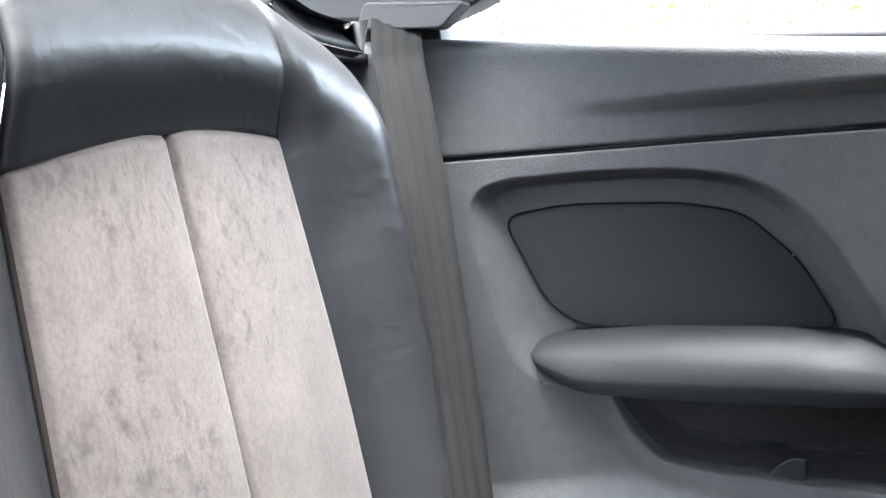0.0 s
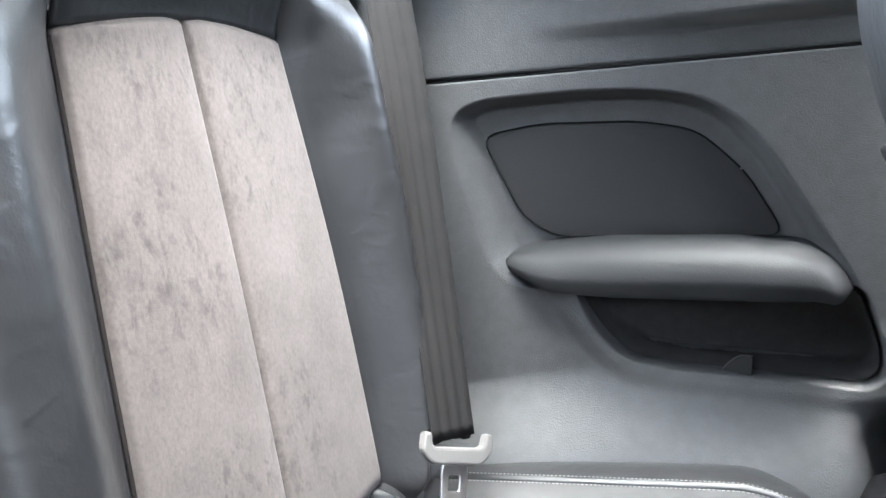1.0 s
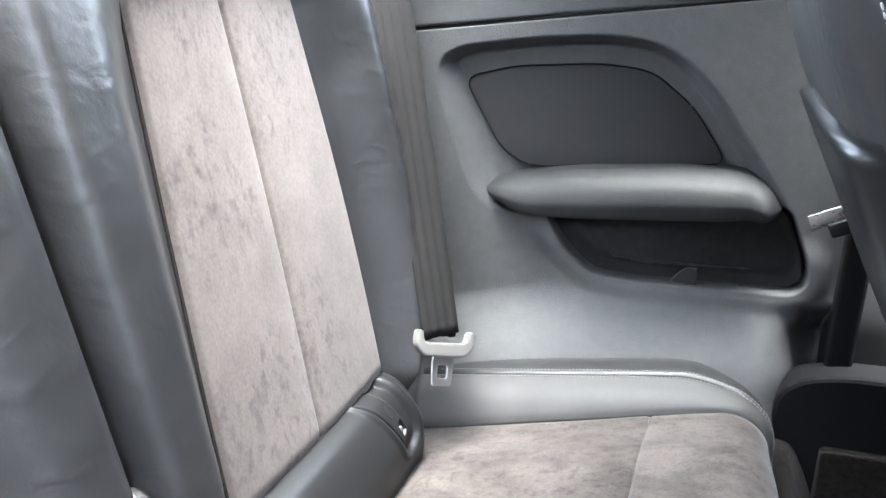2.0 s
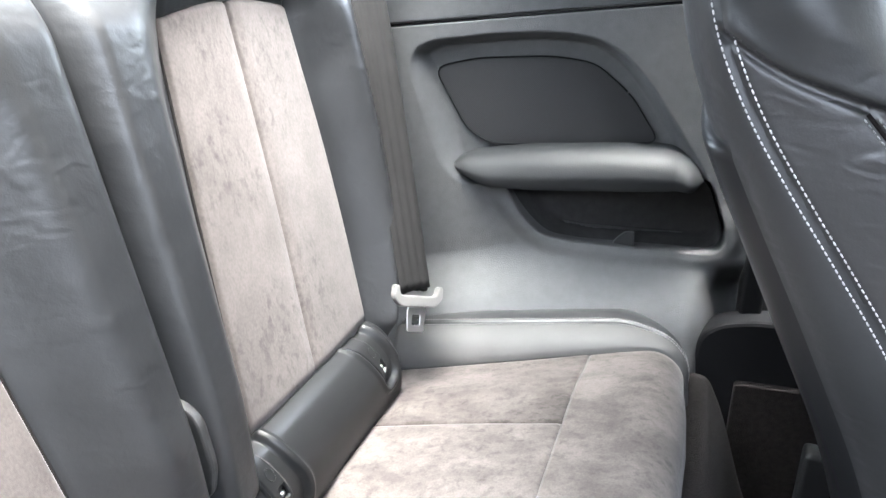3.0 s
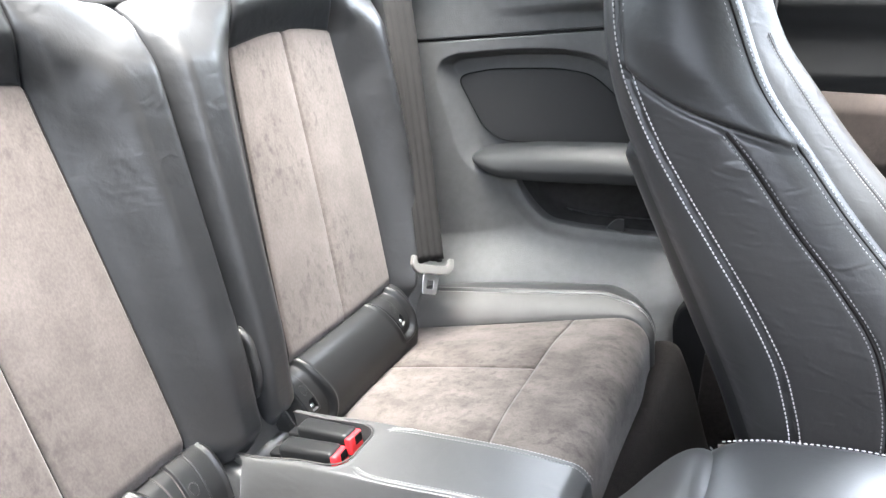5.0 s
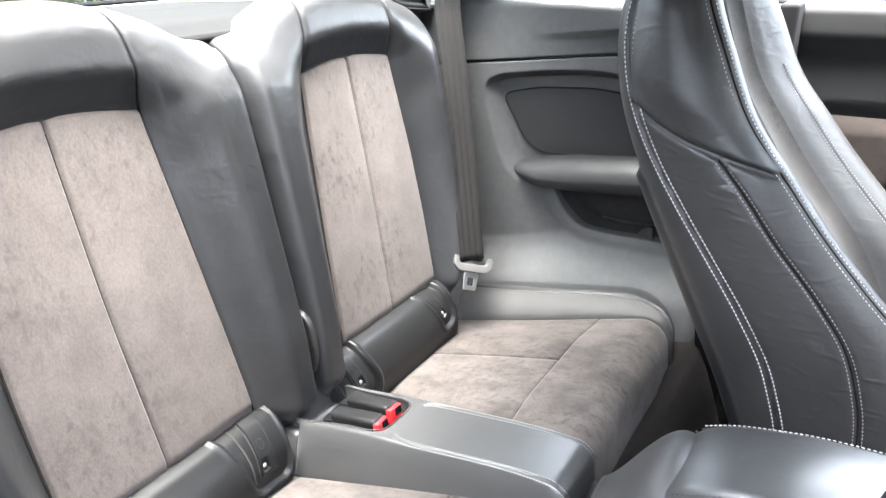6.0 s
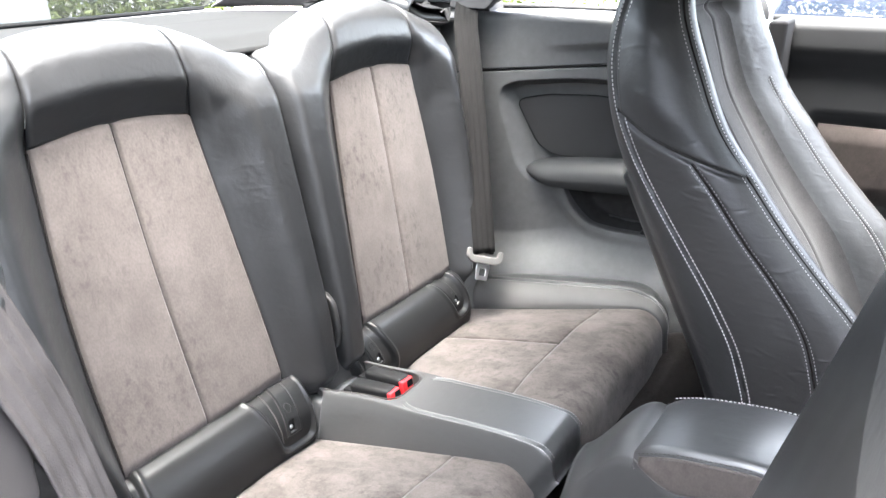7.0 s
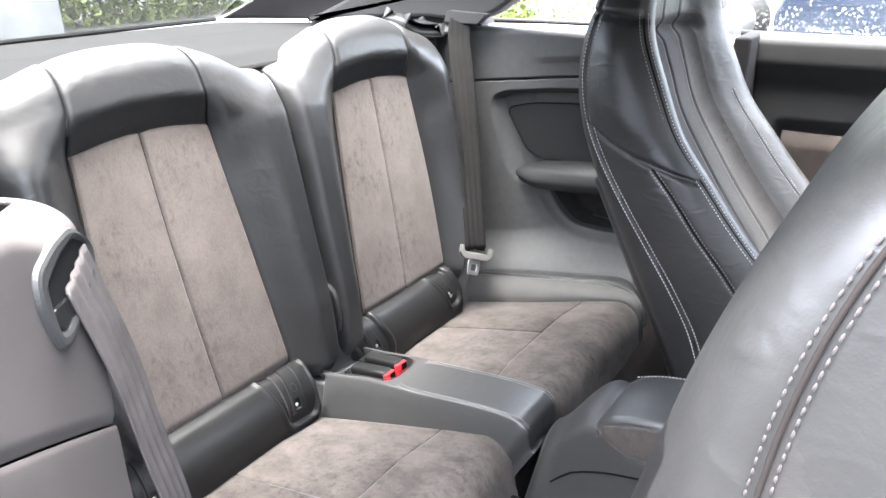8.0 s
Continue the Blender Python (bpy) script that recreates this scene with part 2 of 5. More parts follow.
def patch(name, f, nu, nv, mat, parent=None, label="", thick=0.004, flip=False, keep=None):
    """A curved sheet f(u, v) with a thickness, as one closed mesh."""
    u, v = np.meshgrid(np.linspace(0, 1, nu + 1), np.linspace(0, 1, nv + 1), indexing="ij")
    p = np.stack([np.broadcast_to(c, u.shape) for c in f(u, v)], -1).astype(float)
    n = np.cross(np.gradient(p, axis=0), np.gradient(p, axis=1))
    n /= np.maximum(np.linalg.norm(n, axis=-1, keepdims=True), 1e-9)
    if flip:
        n = -n
    m = (nu + 1) * (nv + 1)
    idx = np.arange(m).reshape(nu + 1, nv + 1)
    a, b, c, d = idx[:-1, :-1], idx[1:, :-1], idx[1:, 1:], idx[:-1, 1:]
    quads = np.stack([a, b, c, d], -1).reshape(-1, 4)
    if flip:
        quads = quads[:, ::-1]
    verts = p.reshape(-1, 3)
    if keep is not None:
        mid = p[:-1, :-1].reshape(-1, 3)
        quads = quads[keep(mid[:, 0], mid[:, 1], mid[:, 2])]
        used, inv = np.unique(quads, return_inverse=True)
        return link_mesh(name, verts[used], inv.reshape(-1, 4).tolist(), mat, parent, label)
    faces = quads.tolist()
    if thick:
        verts = np.concatenate([verts, (p - n * thick).reshape(-1, 3)])
        faces += (quads[:, ::-1] + m).tolist()
        rim = list(idx[:, 0]) + list(idx[-1, 1:]) + list(idx[-2::-1, -1]) + list(idx[0, -2:0:-1])
        for k in range(len(rim)):
            i, j = int(rim[k]), int(rim[(k + 1) % len(rim)])
            faces.append([i, i + m, j + m, j] if not flip else [j, j + m, i + m, i])
    return link_mesh(name, verts, faces, mat, parent, label)


def box(name, lo, hi, mat, parent=None, label="", bevel=0.004, turn=None, seg=3):
    bm = bmesh.new()
    bmesh.ops.create_cube(bm, size=1.0)
    lo, hi = Vector(lo), Vector(hi)
    for w in bm.verts:
        w.co = Vector(((lo[k] + hi[k]) / 2 + w.co[k] * (hi[k] - lo[k]) for k in range(3)))
    if bevel:
        bmesh.ops.bevel(bm, geom=bm.edges[:], offset=bevel, segments=seg, profile=0.5, affect="EDGES")
    if turn is not None:
        bmesh.ops.transform(bm, matrix=turn, verts=bm.verts)
    return part(name, bm, mat, parent, label)


def prism(name, outline, frame_m, depth, mat, parent=None, label="", bevel=0.0, holes=()):
    """A flat outline pushed out by depth; frame_m lays its plane into the world."""
    bm = bmesh.new()
    front = [bm.verts.new((x, y, 0)) for x, y in outline]
    if holes:
        hole = [bm.verts.new((x, y, 0)) for x, y in holes]
        edges = [bm.edges.new((r[k], r[(k + 1) % len(r)])) for r in (front, hole) for k in range(len(r))]
        bmesh.ops.triangle_fill(bm, edges=edges, use_beauty=True)
    else:
        bm.faces.new(front)
    out = bmesh.ops.extrude_face_region(bm, geom=bm.faces[:])
    bmesh.ops.translate(bm, vec=(0, 0, depth), verts=[g for g in out["geom"] if isinstance(g, bmesh.types.BMVert)])
    if bevel:
        rims = [e for e in bm.edges if e.is_manifold and e.calc_face_angle(0) > 0.6]
        bmesh.ops.bevel(bm, geom=rims, offset=bevel, segments=2, profile=0.5, affect="EDGES")
    bmesh.ops.transform(bm, matrix=frame_m, verts=bm.verts)
    return part(name, bm, mat, parent, label, smooth=False)


def tube(name, pts, radius, mat, parent=None, label="", sides=8):
    """A round bar along points."""
    pts = [Vector(p) for p in pts]
    verts, faces = [], []
    for k, p in enumerate(pts):
        ahead = (pts[min(k + 1, len(pts) - 1)] - pts[max(k - 1, 0)]).normalized()
        a = ahead.orthogonal().normalized()
        if k:
            a = (last - ahead * last.dot(ahead)).normalized()
        last, b = a, ahead.cross(a)
        verts += [p + radius * (a * math.cos(q) + b * math.sin(q)) for q in (2 * math.pi * s / sides for s in range(sides))]
    for k in range(len(pts) - 1):
        for s in range(sides):
            t = (s + 1) % sides
            faces.append([k * sides + s, k * sides + t, (k + 1) * sides + t, (k + 1) * sides + s])
    faces += [list(range(sides))[::-1], [(len(pts) - 1) * sides + s for s in range(sides)]]
    return link_mesh(name, verts, faces, mat, parent, label)


def stitches(name, line, mat, parent, normal=None, step=0.0052, length=0.0034, r=0.00055, label="row of small stitches"):
    """Short thread bars along a polyline."""
    pts = np.array(line, float)
    seg = np.linalg.norm(np.diff(pts, axis=0), axis=1)
    dist = np.concatenate([[0], np.cumsum(seg)])
    verts, faces = [], []
    k = 0.0
    while k + length < dist[-1]:
        a = Vector([np.interp(k, dist, pts[:, c]) for c in range(3)])
        b = Vector([np.interp(k + length, dist, pts[:, c]) for c in range(3)])
        d = (b - a).normalized()
        o = d.orthogonal().normalized()
        q = d.cross(o)
        n0 = len(verts)
        for p, rr in ((a, 0.4), (a.lerp(b, 0.25), 1.0), (a.lerp(b, 0.75), 1.0), (b, 0.4)):
            verts += [p + r * rr * (o * math.cos(w) + q * math.sin(w)) for w in (0.0, 1.2566, 2.5133, 3.7699, 5.0265)]
        for s in range(3):
            for w in range(5):
                x = (w + 1) % 5
                faces.append([n0 + 5 * s + w, n0 + 5 * s + x, n0 + 5 * s + 5 + x, n0 + 5 * s + 5 + w])
        k += step
    ob = link_mesh(name, verts, faces, mat, parent, label)
    ob["kind"] = "stuff"
    return ob


def poly_distance(px, pz, pts):
    """Signed distance from points to a polygon, negative inside."""
    best, inside = np.full(px.shape, 1e9), np.zeros(px.shape, bool)
    for (ax, az), (bx, bz) in zip(pts, pts[1:] + pts[:1]):
        ex, ez = bx - ax, bz - az
        t = np.clip(((px - ax) * ex + (pz - az) * ez) / (ex * ex + ez * ez), 0, 1)
        best = np.minimum(best, np.hypot(px - ax - t * ex, pz - az - t * ez))
        cross = (az > pz) != (bz > pz)
        with np.errstate(divide="ignore", invalid="ignore"):
            inside ^= cross & (px < ex * (pz - az) / np.where(ez == 0, 1e-9, ez) + ax)
    return np.where(inside, -best, best)


def rounded(pts, r, n=5):
    """The outline with its corners rounded off."""
    out = []
    for k, p in enumerate(pts):
        p, a, b = Vector(p), Vector(pts[k - 1]), Vector(pts[(k + 1) % len(pts)])
        cut = min(r, 0.45 * (a - p).length, 0.45 * (b - p).length)
        s, e = p + (a - p).normalized() * cut, p + (b - p).normalized() * cut
        for i in range(n + 1):
            t = i / n
            out.append(tuple((1 - t) ** 2 * s + 2 * t * (1 - t) * p + t * t * e))
    return out


# ---- the shell of the car ----
def wall_line(x):
    """How far out the side trim stands, along the car."""
    return 0.608 + 0.245 * x - 0.35 * np.maximum(0, x - 0.15) ** 2


def split_line(x):
    return 0.835 + 0.075 * (x + 0.08)


RECESS = [(-0.058, 0.797), (-0.03, 0.811), (0.075, 0.821), (0.15, 0.822), (0.205, 0.812), (0.240, 0.790), (0.274, 0.753), (0.316, 0.692), (0.352, 0.64), (0.378, 0.60), (0.02, 0.60), (-0.01, 0.635)]
POCKET = [(0.066, 0.615), (0.09, 0.568), (0.112, 0.537), (0.14, 0.510), (0.19, 0.5015), (0.29, 0.497), (0.36, 0.497), (0.398, 0.501), (0.413, 0.518), (0.411, 0.545), (0.384, 0.615)]
RECESS = rounded(RECESS, 0.03, 5)
POCKET = rounded(POCKET, 0.016, 4)
GRILLE = [(-0.036, 0.773), (0.03, 0.787), (0.138, 0.7895), (0.20, 0.780), (0.255, 0.733), (0.302, 0.661), (0.05, 0.654), (0.013, 0.678)]


def ledge(x, z):
    """How far the foot of the side panel swells inwards over the wheel arch."""
    top = 0.508 - 0.035 * ss(0.16, -0.06, x)
    return (0.072 * ss(top, 0.378, z) + 0.022 * ss(0.40, 0.30, z)) * (0.75 + 0.25 * ss(0.42, 0.30, x))


def main_panel(side):
    def f(u, v):
        x = -0.26 + (0.705 if side > 0 else 0.66) * u
        z = 0.28 + (split_line(x) - 0.0015 - 0.28) * v
        inward = ledge(x, z)
        inward += 0.02 * ss(0.33, 0.43, x) - 0.09 * ss(0.36, 0.445, x) ** 1.5 * ss(0.50, 0.43, z)
        d = poly_distance(x, z, RECESS) + 0.002
        soft = 0.008 + 0.005 * ss(0.15, 0.33, x) + 0.012 * ss(0.06, -0.02, x) * ss(0.80, 0.76, z)
        out = 0.027 * ss(soft, -soft, d)
        e = poly_distance(x, z, POCKET) + 0.003
        out = out + 0.075 * ss(0.003, -0.004, e)
        inward = inward + 0.006 * ss(0.034, 0.012, e) * ss(-0.002, 0.005, e) * ss(0.585, 0.545, z)
        lip = 0.002 * ss(0.003, 0.0, split_line(x) - z)
        y = wall_line(x) - inward + out + lip
        return x, side * y, z

    return f


def upper_trim(side):
    def f(u, v):
        x = -0.26 + (0.705 if side > 0 else 0.66) * u
        top = 0.955 - 0.012 * ss(0.0, 0.4, x)
        k = np.clip(v / 0.72, 0, 1)
        z0 = split_line(x) + 0.0015
        z = z0 + (top - 0.018 - z0) * k
        crease = 0.885 + 0.07 * x
        grow = np.clip((x - 0.02) / 0.3, 0, 1) * ss(0.47, 0.35, x)
        y = wall_line(x) + 0.004 + 0.03 * grow * ss(crease + 0.006, crease - 0.014, z) - 0.004 - 0.012 * grow
        y = y + 0.005 * ss(0.003, 0.0, z - z0) - 0.02 * ss(0.33, 0.43, x)
        q = np.clip((v - 0.72) / 0.28, 0, 1)
        ang = np.minimum(q * 2.2, 1.0) * math.pi / 2
        y = y + 0.018 * (1 - np.cos(ang)) + 0.07 * np.clip(q - 0.4545, 0, 1)
        z = z + 0.018 * np.sin(ang) + 0.004 * np.clip(q - 0.4545, 0, 1)
        return x, side * y, z

    return f


def armrest(side):
    hh = curve([0.0, 0.004, 0.012, 0.025, 0.056, 0.09, 0.18, 0.28, 0.335, 0.362, 0.372], [0.001, 0.007, 0.012, 0.017, 0.0255, 0.029, 0.0312, 0.0305, 0.025, 0.014, 0.002])
    reach = curve([0.0, 0.004, 0.012, 0.03, 0.10, 0.25, 0.33, 0.362, 0.372], [0.001, 0.010, 0.018, 0.028, 0.042, 0.047, 0.042, 0.030, 0.004])
    mid = curve([0, 0.025, 0.056, 0.09, 0.18, 0.28, 0.335, 0.372], [0.629, 0.6275, 0.6245, 0.626, 0.6285, 0.6295, 0.6265, 0.612])
    # section: under the shelf, its lower edge, the rounded front, the sloping top
    ks = [0, 0.16, 0.24, 0.34, 0.46, 0.62, 0.82, 1.0]
    far = curve(ks, [-0.3, 0.78, 0.90, 1.0, 1.0, 0.86, 0.42, -0.3])
    high = curve(ks, [-0.98, -1.0, -0.92, -0.48, -0.12, 0.42, 0.86, 1.02])

    def f(u, v):
        x = 0.372 * (0.5 - 0.5 * np.cos(math.pi * u))
        z = mid(x) + hh(x) * high(v)
        y = wall_line(x) + 0.012 - (reach(x) + 0.012) * far(v)
        return x, side * y, z

    return f


def quarter_panel(side):
    where = thing("rear_side_panel", (0.1, 0.64 * side, 0.3), "black plastic rear side panel with armrest, speaker grille and open pocket", "side panel", "rear side panels", "structure")
    patch("lower_panel", main_panel(side), 500 if side > 0 else 160, 420 if side > 0 else 140, PLASTIC, where, "", 0.0, flip=side < 0)
    floor_line = [(0.25 + (px - 0.25) * 0.97, 0.55 + (pz - 0.55) * 0.93) for px, pz in POCKET]
    lin_v, lin_f, count = [], [], len(floor_line)
    for r, (k, deep) in enumerate(((0.985, 0.010), (0.98, 0.05), (0.96, 0.071), (0.9, 0.0735), (0.6, 0.0735), (0.3, 0.0735))):
        for px, pz in floor_line:
            x, z = 0.25 + (px - 0.25) * k, 0.55 + (pz - 0.55) * k
            deep_here = deep - float(ledge(np.array(x), np.array(z))) - 0.001
            lin_v.append((x, side * (float(wall_line(np.array(x))) + deep_here - 0.020 * float(ss(0.33, 0.43, np.array(x)))), z))
    for r in range(5):
        for k in range(count):
            lin_f.append([r * count + k, r * count + (k + 1) % count, (r + 1) * count + (k + 1) % count, (r + 1) * count + k])
    lin_f.append([5 * count + k for k in range(count)])
    link_mesh("pocket_lining", lin_v, lin_f, FLOCK, where, "dark felt lining of the open pocket")
    patch("upper_trim", upper_trim(side), 120, 60, PLASTIC, where, "soft black upper trim below the window", 0.003, flip=side < 0)
    patch("armrest", armrest(side), 110, 60, ARMREST, where, "slim satin black armrest", 0.0, flip=side < 0)

    outline = rounded(GRILLE, 0.022)
    verts, faces = [], []
    for x, z in outline:
        y = float(wall_line(np.array(x))) + 0.0215
        verts.append((x, side * y, z))
    cx, cz = 0.13, 0.725
    rings = 8
    base = list(verts)
    verts = []
    for r in range(rings):
        k = 1 - r / rings
        for (bx, by, bz) in base:
            x, z = cx + (bx - cx) * k, cz + (bz - cz) * k
            y = float(wall_line(np.array(x))) + 0.0205 - 0.0022 * (1 - abs(k) ** 6)
            verts.append((x, side * y, z))
    n = len(base)
    for r in range(rings - 1):
        for k in range(n):
            faces.append([r * n + k, r * n + (k + 1) % n, (r + 1) * n + (k + 1) % n, (r + 1) * n + k])
    faces.append([(rings - 1) * n + k for k in range(n)])
    link_mesh("speaker_grille", verts, faces, GRILLE_MAT, where, "perforated black speaker grille")
    tube("grille_rim", [(x, side * (float(wall_line(np.array(x))) + 0.0200), z) for x, z in outline + outline[:1]], 0.0011, DARK, where, "", 6)
    bm = bmesh.new()
    bmesh.ops.create_uvsphere(bm, u_segments=10, v_segments=6, radius=0.0016)
    bmesh.ops.translate(bm, vec=(0.250, side * (float(wall_line(np.array(0.25))) + 0.019), 0.737), verts=bm.verts)
    part("grille_pin", bm, GREY, where, "tiny pale pin at the grille edge")
    tube("panel_gap", [(x, side * (float(wall_line(np.array(x))) + 0.0045 - 0.02 * float(ss(0.33, 0.43, np.array(x)))), float(split_line(x))) for x in np.linspace(-0.25, 0.442 if side > 0 else 0.39, 30)], 0.0022, DARK, where, "dark joint between the panels", 6)
    patch("joint_backing", lambda u, v: (-0.25 + 0.69 * u, side * (wall_line(-0.25 + 0.69 * u) + 0.026), split_line(-0.25 + 0.69 * u) - 0.03 + 0.05 * v), 30, 2, DARK, where, "dark backing behind the joint", 0.002, flip=side < 0)
    hook = rounded([(0, 0), (0.006, 0.014), (0.020, 0.027), (0.034, 0.029), (0.035, 0)], 0.006, 3)
    m = Matrix(((1, 0, 0, 0.245), (0, 0, side, side * 0.668), (0, 1, 0, 0.494), (0, 0, 0, 1)))
    fin = prism("pocket_divider", hook, m, 0.005, ARMREST, where, "small black divider inside the pocket", 0.001)
    tube("divider_edge", [m @ Vector((x, z, -0.001 if side < 0 else 0.0)) for x, z in curve_points([(0.0, 0.001), (0.006, 0.014), (0.020, 0.0275), (0.034, 0.029)], 16)], 0.0009, PLASTIC, fin, "thin pale edge along the top", 5)
    tube("pocket_ledge", [(x, side * (float(wall_line(np.array(x))) + 0.018), 0.4915 + 0.03 * (x - 0.283)) for x in np.linspace(0.283, 0.398, 16)], 0.0013, PLASTIC, where, "thin ledge along the pocket floor", 6)
    return where


def grille_material():
    m = material("perforated_grille", (0.0125, 0.0128, 0.0135), 0.55, vary=0.1, bump=0.05, spec=0.35)
    nt = m.node_tree
    co = [n for n in nt.nodes if n.type == "TEX_COORD"][0]
    split = nt.nodes.new("ShaderNodeSeparateXYZ")
    nt.links.new(co.outputs["Object"], split.inputs[0])
    waves = []
    for axis in ("X", "Z"):
        mul, sine = nt.nodes.new("ShaderNodeMath"), nt.nodes.new("ShaderNodeMath")
        mul.operation, sine.operation = "MULTIPLY", "SINE"
        mul.inputs[1].default_value = 2 * math.pi / 0.0032
        nt.links.new(split.outputs[axis], mul.inputs[0])
        nt.links.new(mul.outputs[0], sine.inputs[0])
        waves.append(sine)
    prod = nt.nodes.new("ShaderNodeMath")
    prod.operation = "MULTIPLY"
    nt.links.new(waves[0].outputs[0], prod.inputs[0])
    nt.links.new(waves[1].outputs[0], prod.inputs[1])
    b = [n for n in nt.nodes if n.type == "BUMP"][0]
    b.inputs["Strength"].default_value, b.inputs["Distance"].default_value = 0.4, 0.0005
    nt.links.new(prod.outputs[0], b.inputs["Height"])
    return m


GRILLE_MAT = grille_material()
for side in (1, -1):
    quarter_panel(side)

floor = box("floor", (-0.3, -0.8, 0.06), (1.6, 0.8, 0.1), CARPET, None, bevel=0.003)
tagged(floor, "dark grey carpeted car floor", "floor", kind="structure")

# ---- rear seats ----
E_IN = curve([-0.06, 0, 0.235, 0.437, 0.58], [0.097, 0.10, 0.12, 0.14, 0.152])
E_OUT = curve([-0.06, 0, 0.235, 0.437, 0.58], [0.376, 0.378, 0.379, 0.363, 0.352])
S_OUT = curve([-0.06, 0, 0.06, 0.2, 0.4, 0.58], [0.405, 0.418, 0.449, 0.487, 0.497, 0.499])
CROWN = {1: curve([0, 0.05, 0.10, 0.15, 0.25, 0.35, 0.40, 0.45, 0.49], [0.505, 0.512, 0.540, 0.560, 0.570, 0.556, 0.529, 0.511, 0.503]),
         -1: curve([0, 0.05, 0.10, 0.15, 0.25, 0.35, 0.40, 0.45, 0.49], [0.505, 0.512, 0.540, 0.560, 0.570, 0.560, 0.544, 0.530, 0.515])}
ROLL = 0.047


def back_point(side, s, h, d):
    d = d - 0.017 * (1 - np.clip(h, -0.06, 0.44) / 0.44)
    return -0.035 - 0.2182 * h + 0.9759 * d, side * s, 0.45 + 0.9759 * h + 0.2182 * d


def head_edge(s):
    return 0.436 + 0.010 * (1 - ((s - 0.25) / 0.11) ** 2)


def head_swell(t):
    """The plump head panel: it swells out above the suede and leans back towards the top."""
    return 0.027 * ss(-0.012, 0.052, t) - 0.0025 - 0.006 * ss(0.045, 0.16, t)


def over_top(ell, top):
    """Height and set-back along a line that runs up the face and over the top edge."""
    hs = top - ROLL
    th = np.clip((ell - hs) / ROLL, 0, math.pi / 2)
    rest = np.maximum(ell - hs - ROLL * math.pi / 2, 0)
    h = np.minimum(ell, hs) + ROLL * np.sin(th) - 0.25 * rest
    return h, -ROLL * (1 - np.cos(th)) - rest


REAR = {side: thing("rear_seat_unit", (0.1, 0.26 * side, 0.1), "rear car seat with taupe suede centre and black leather bolsters", "car seat", "rear seats") for side in (1, -1)}


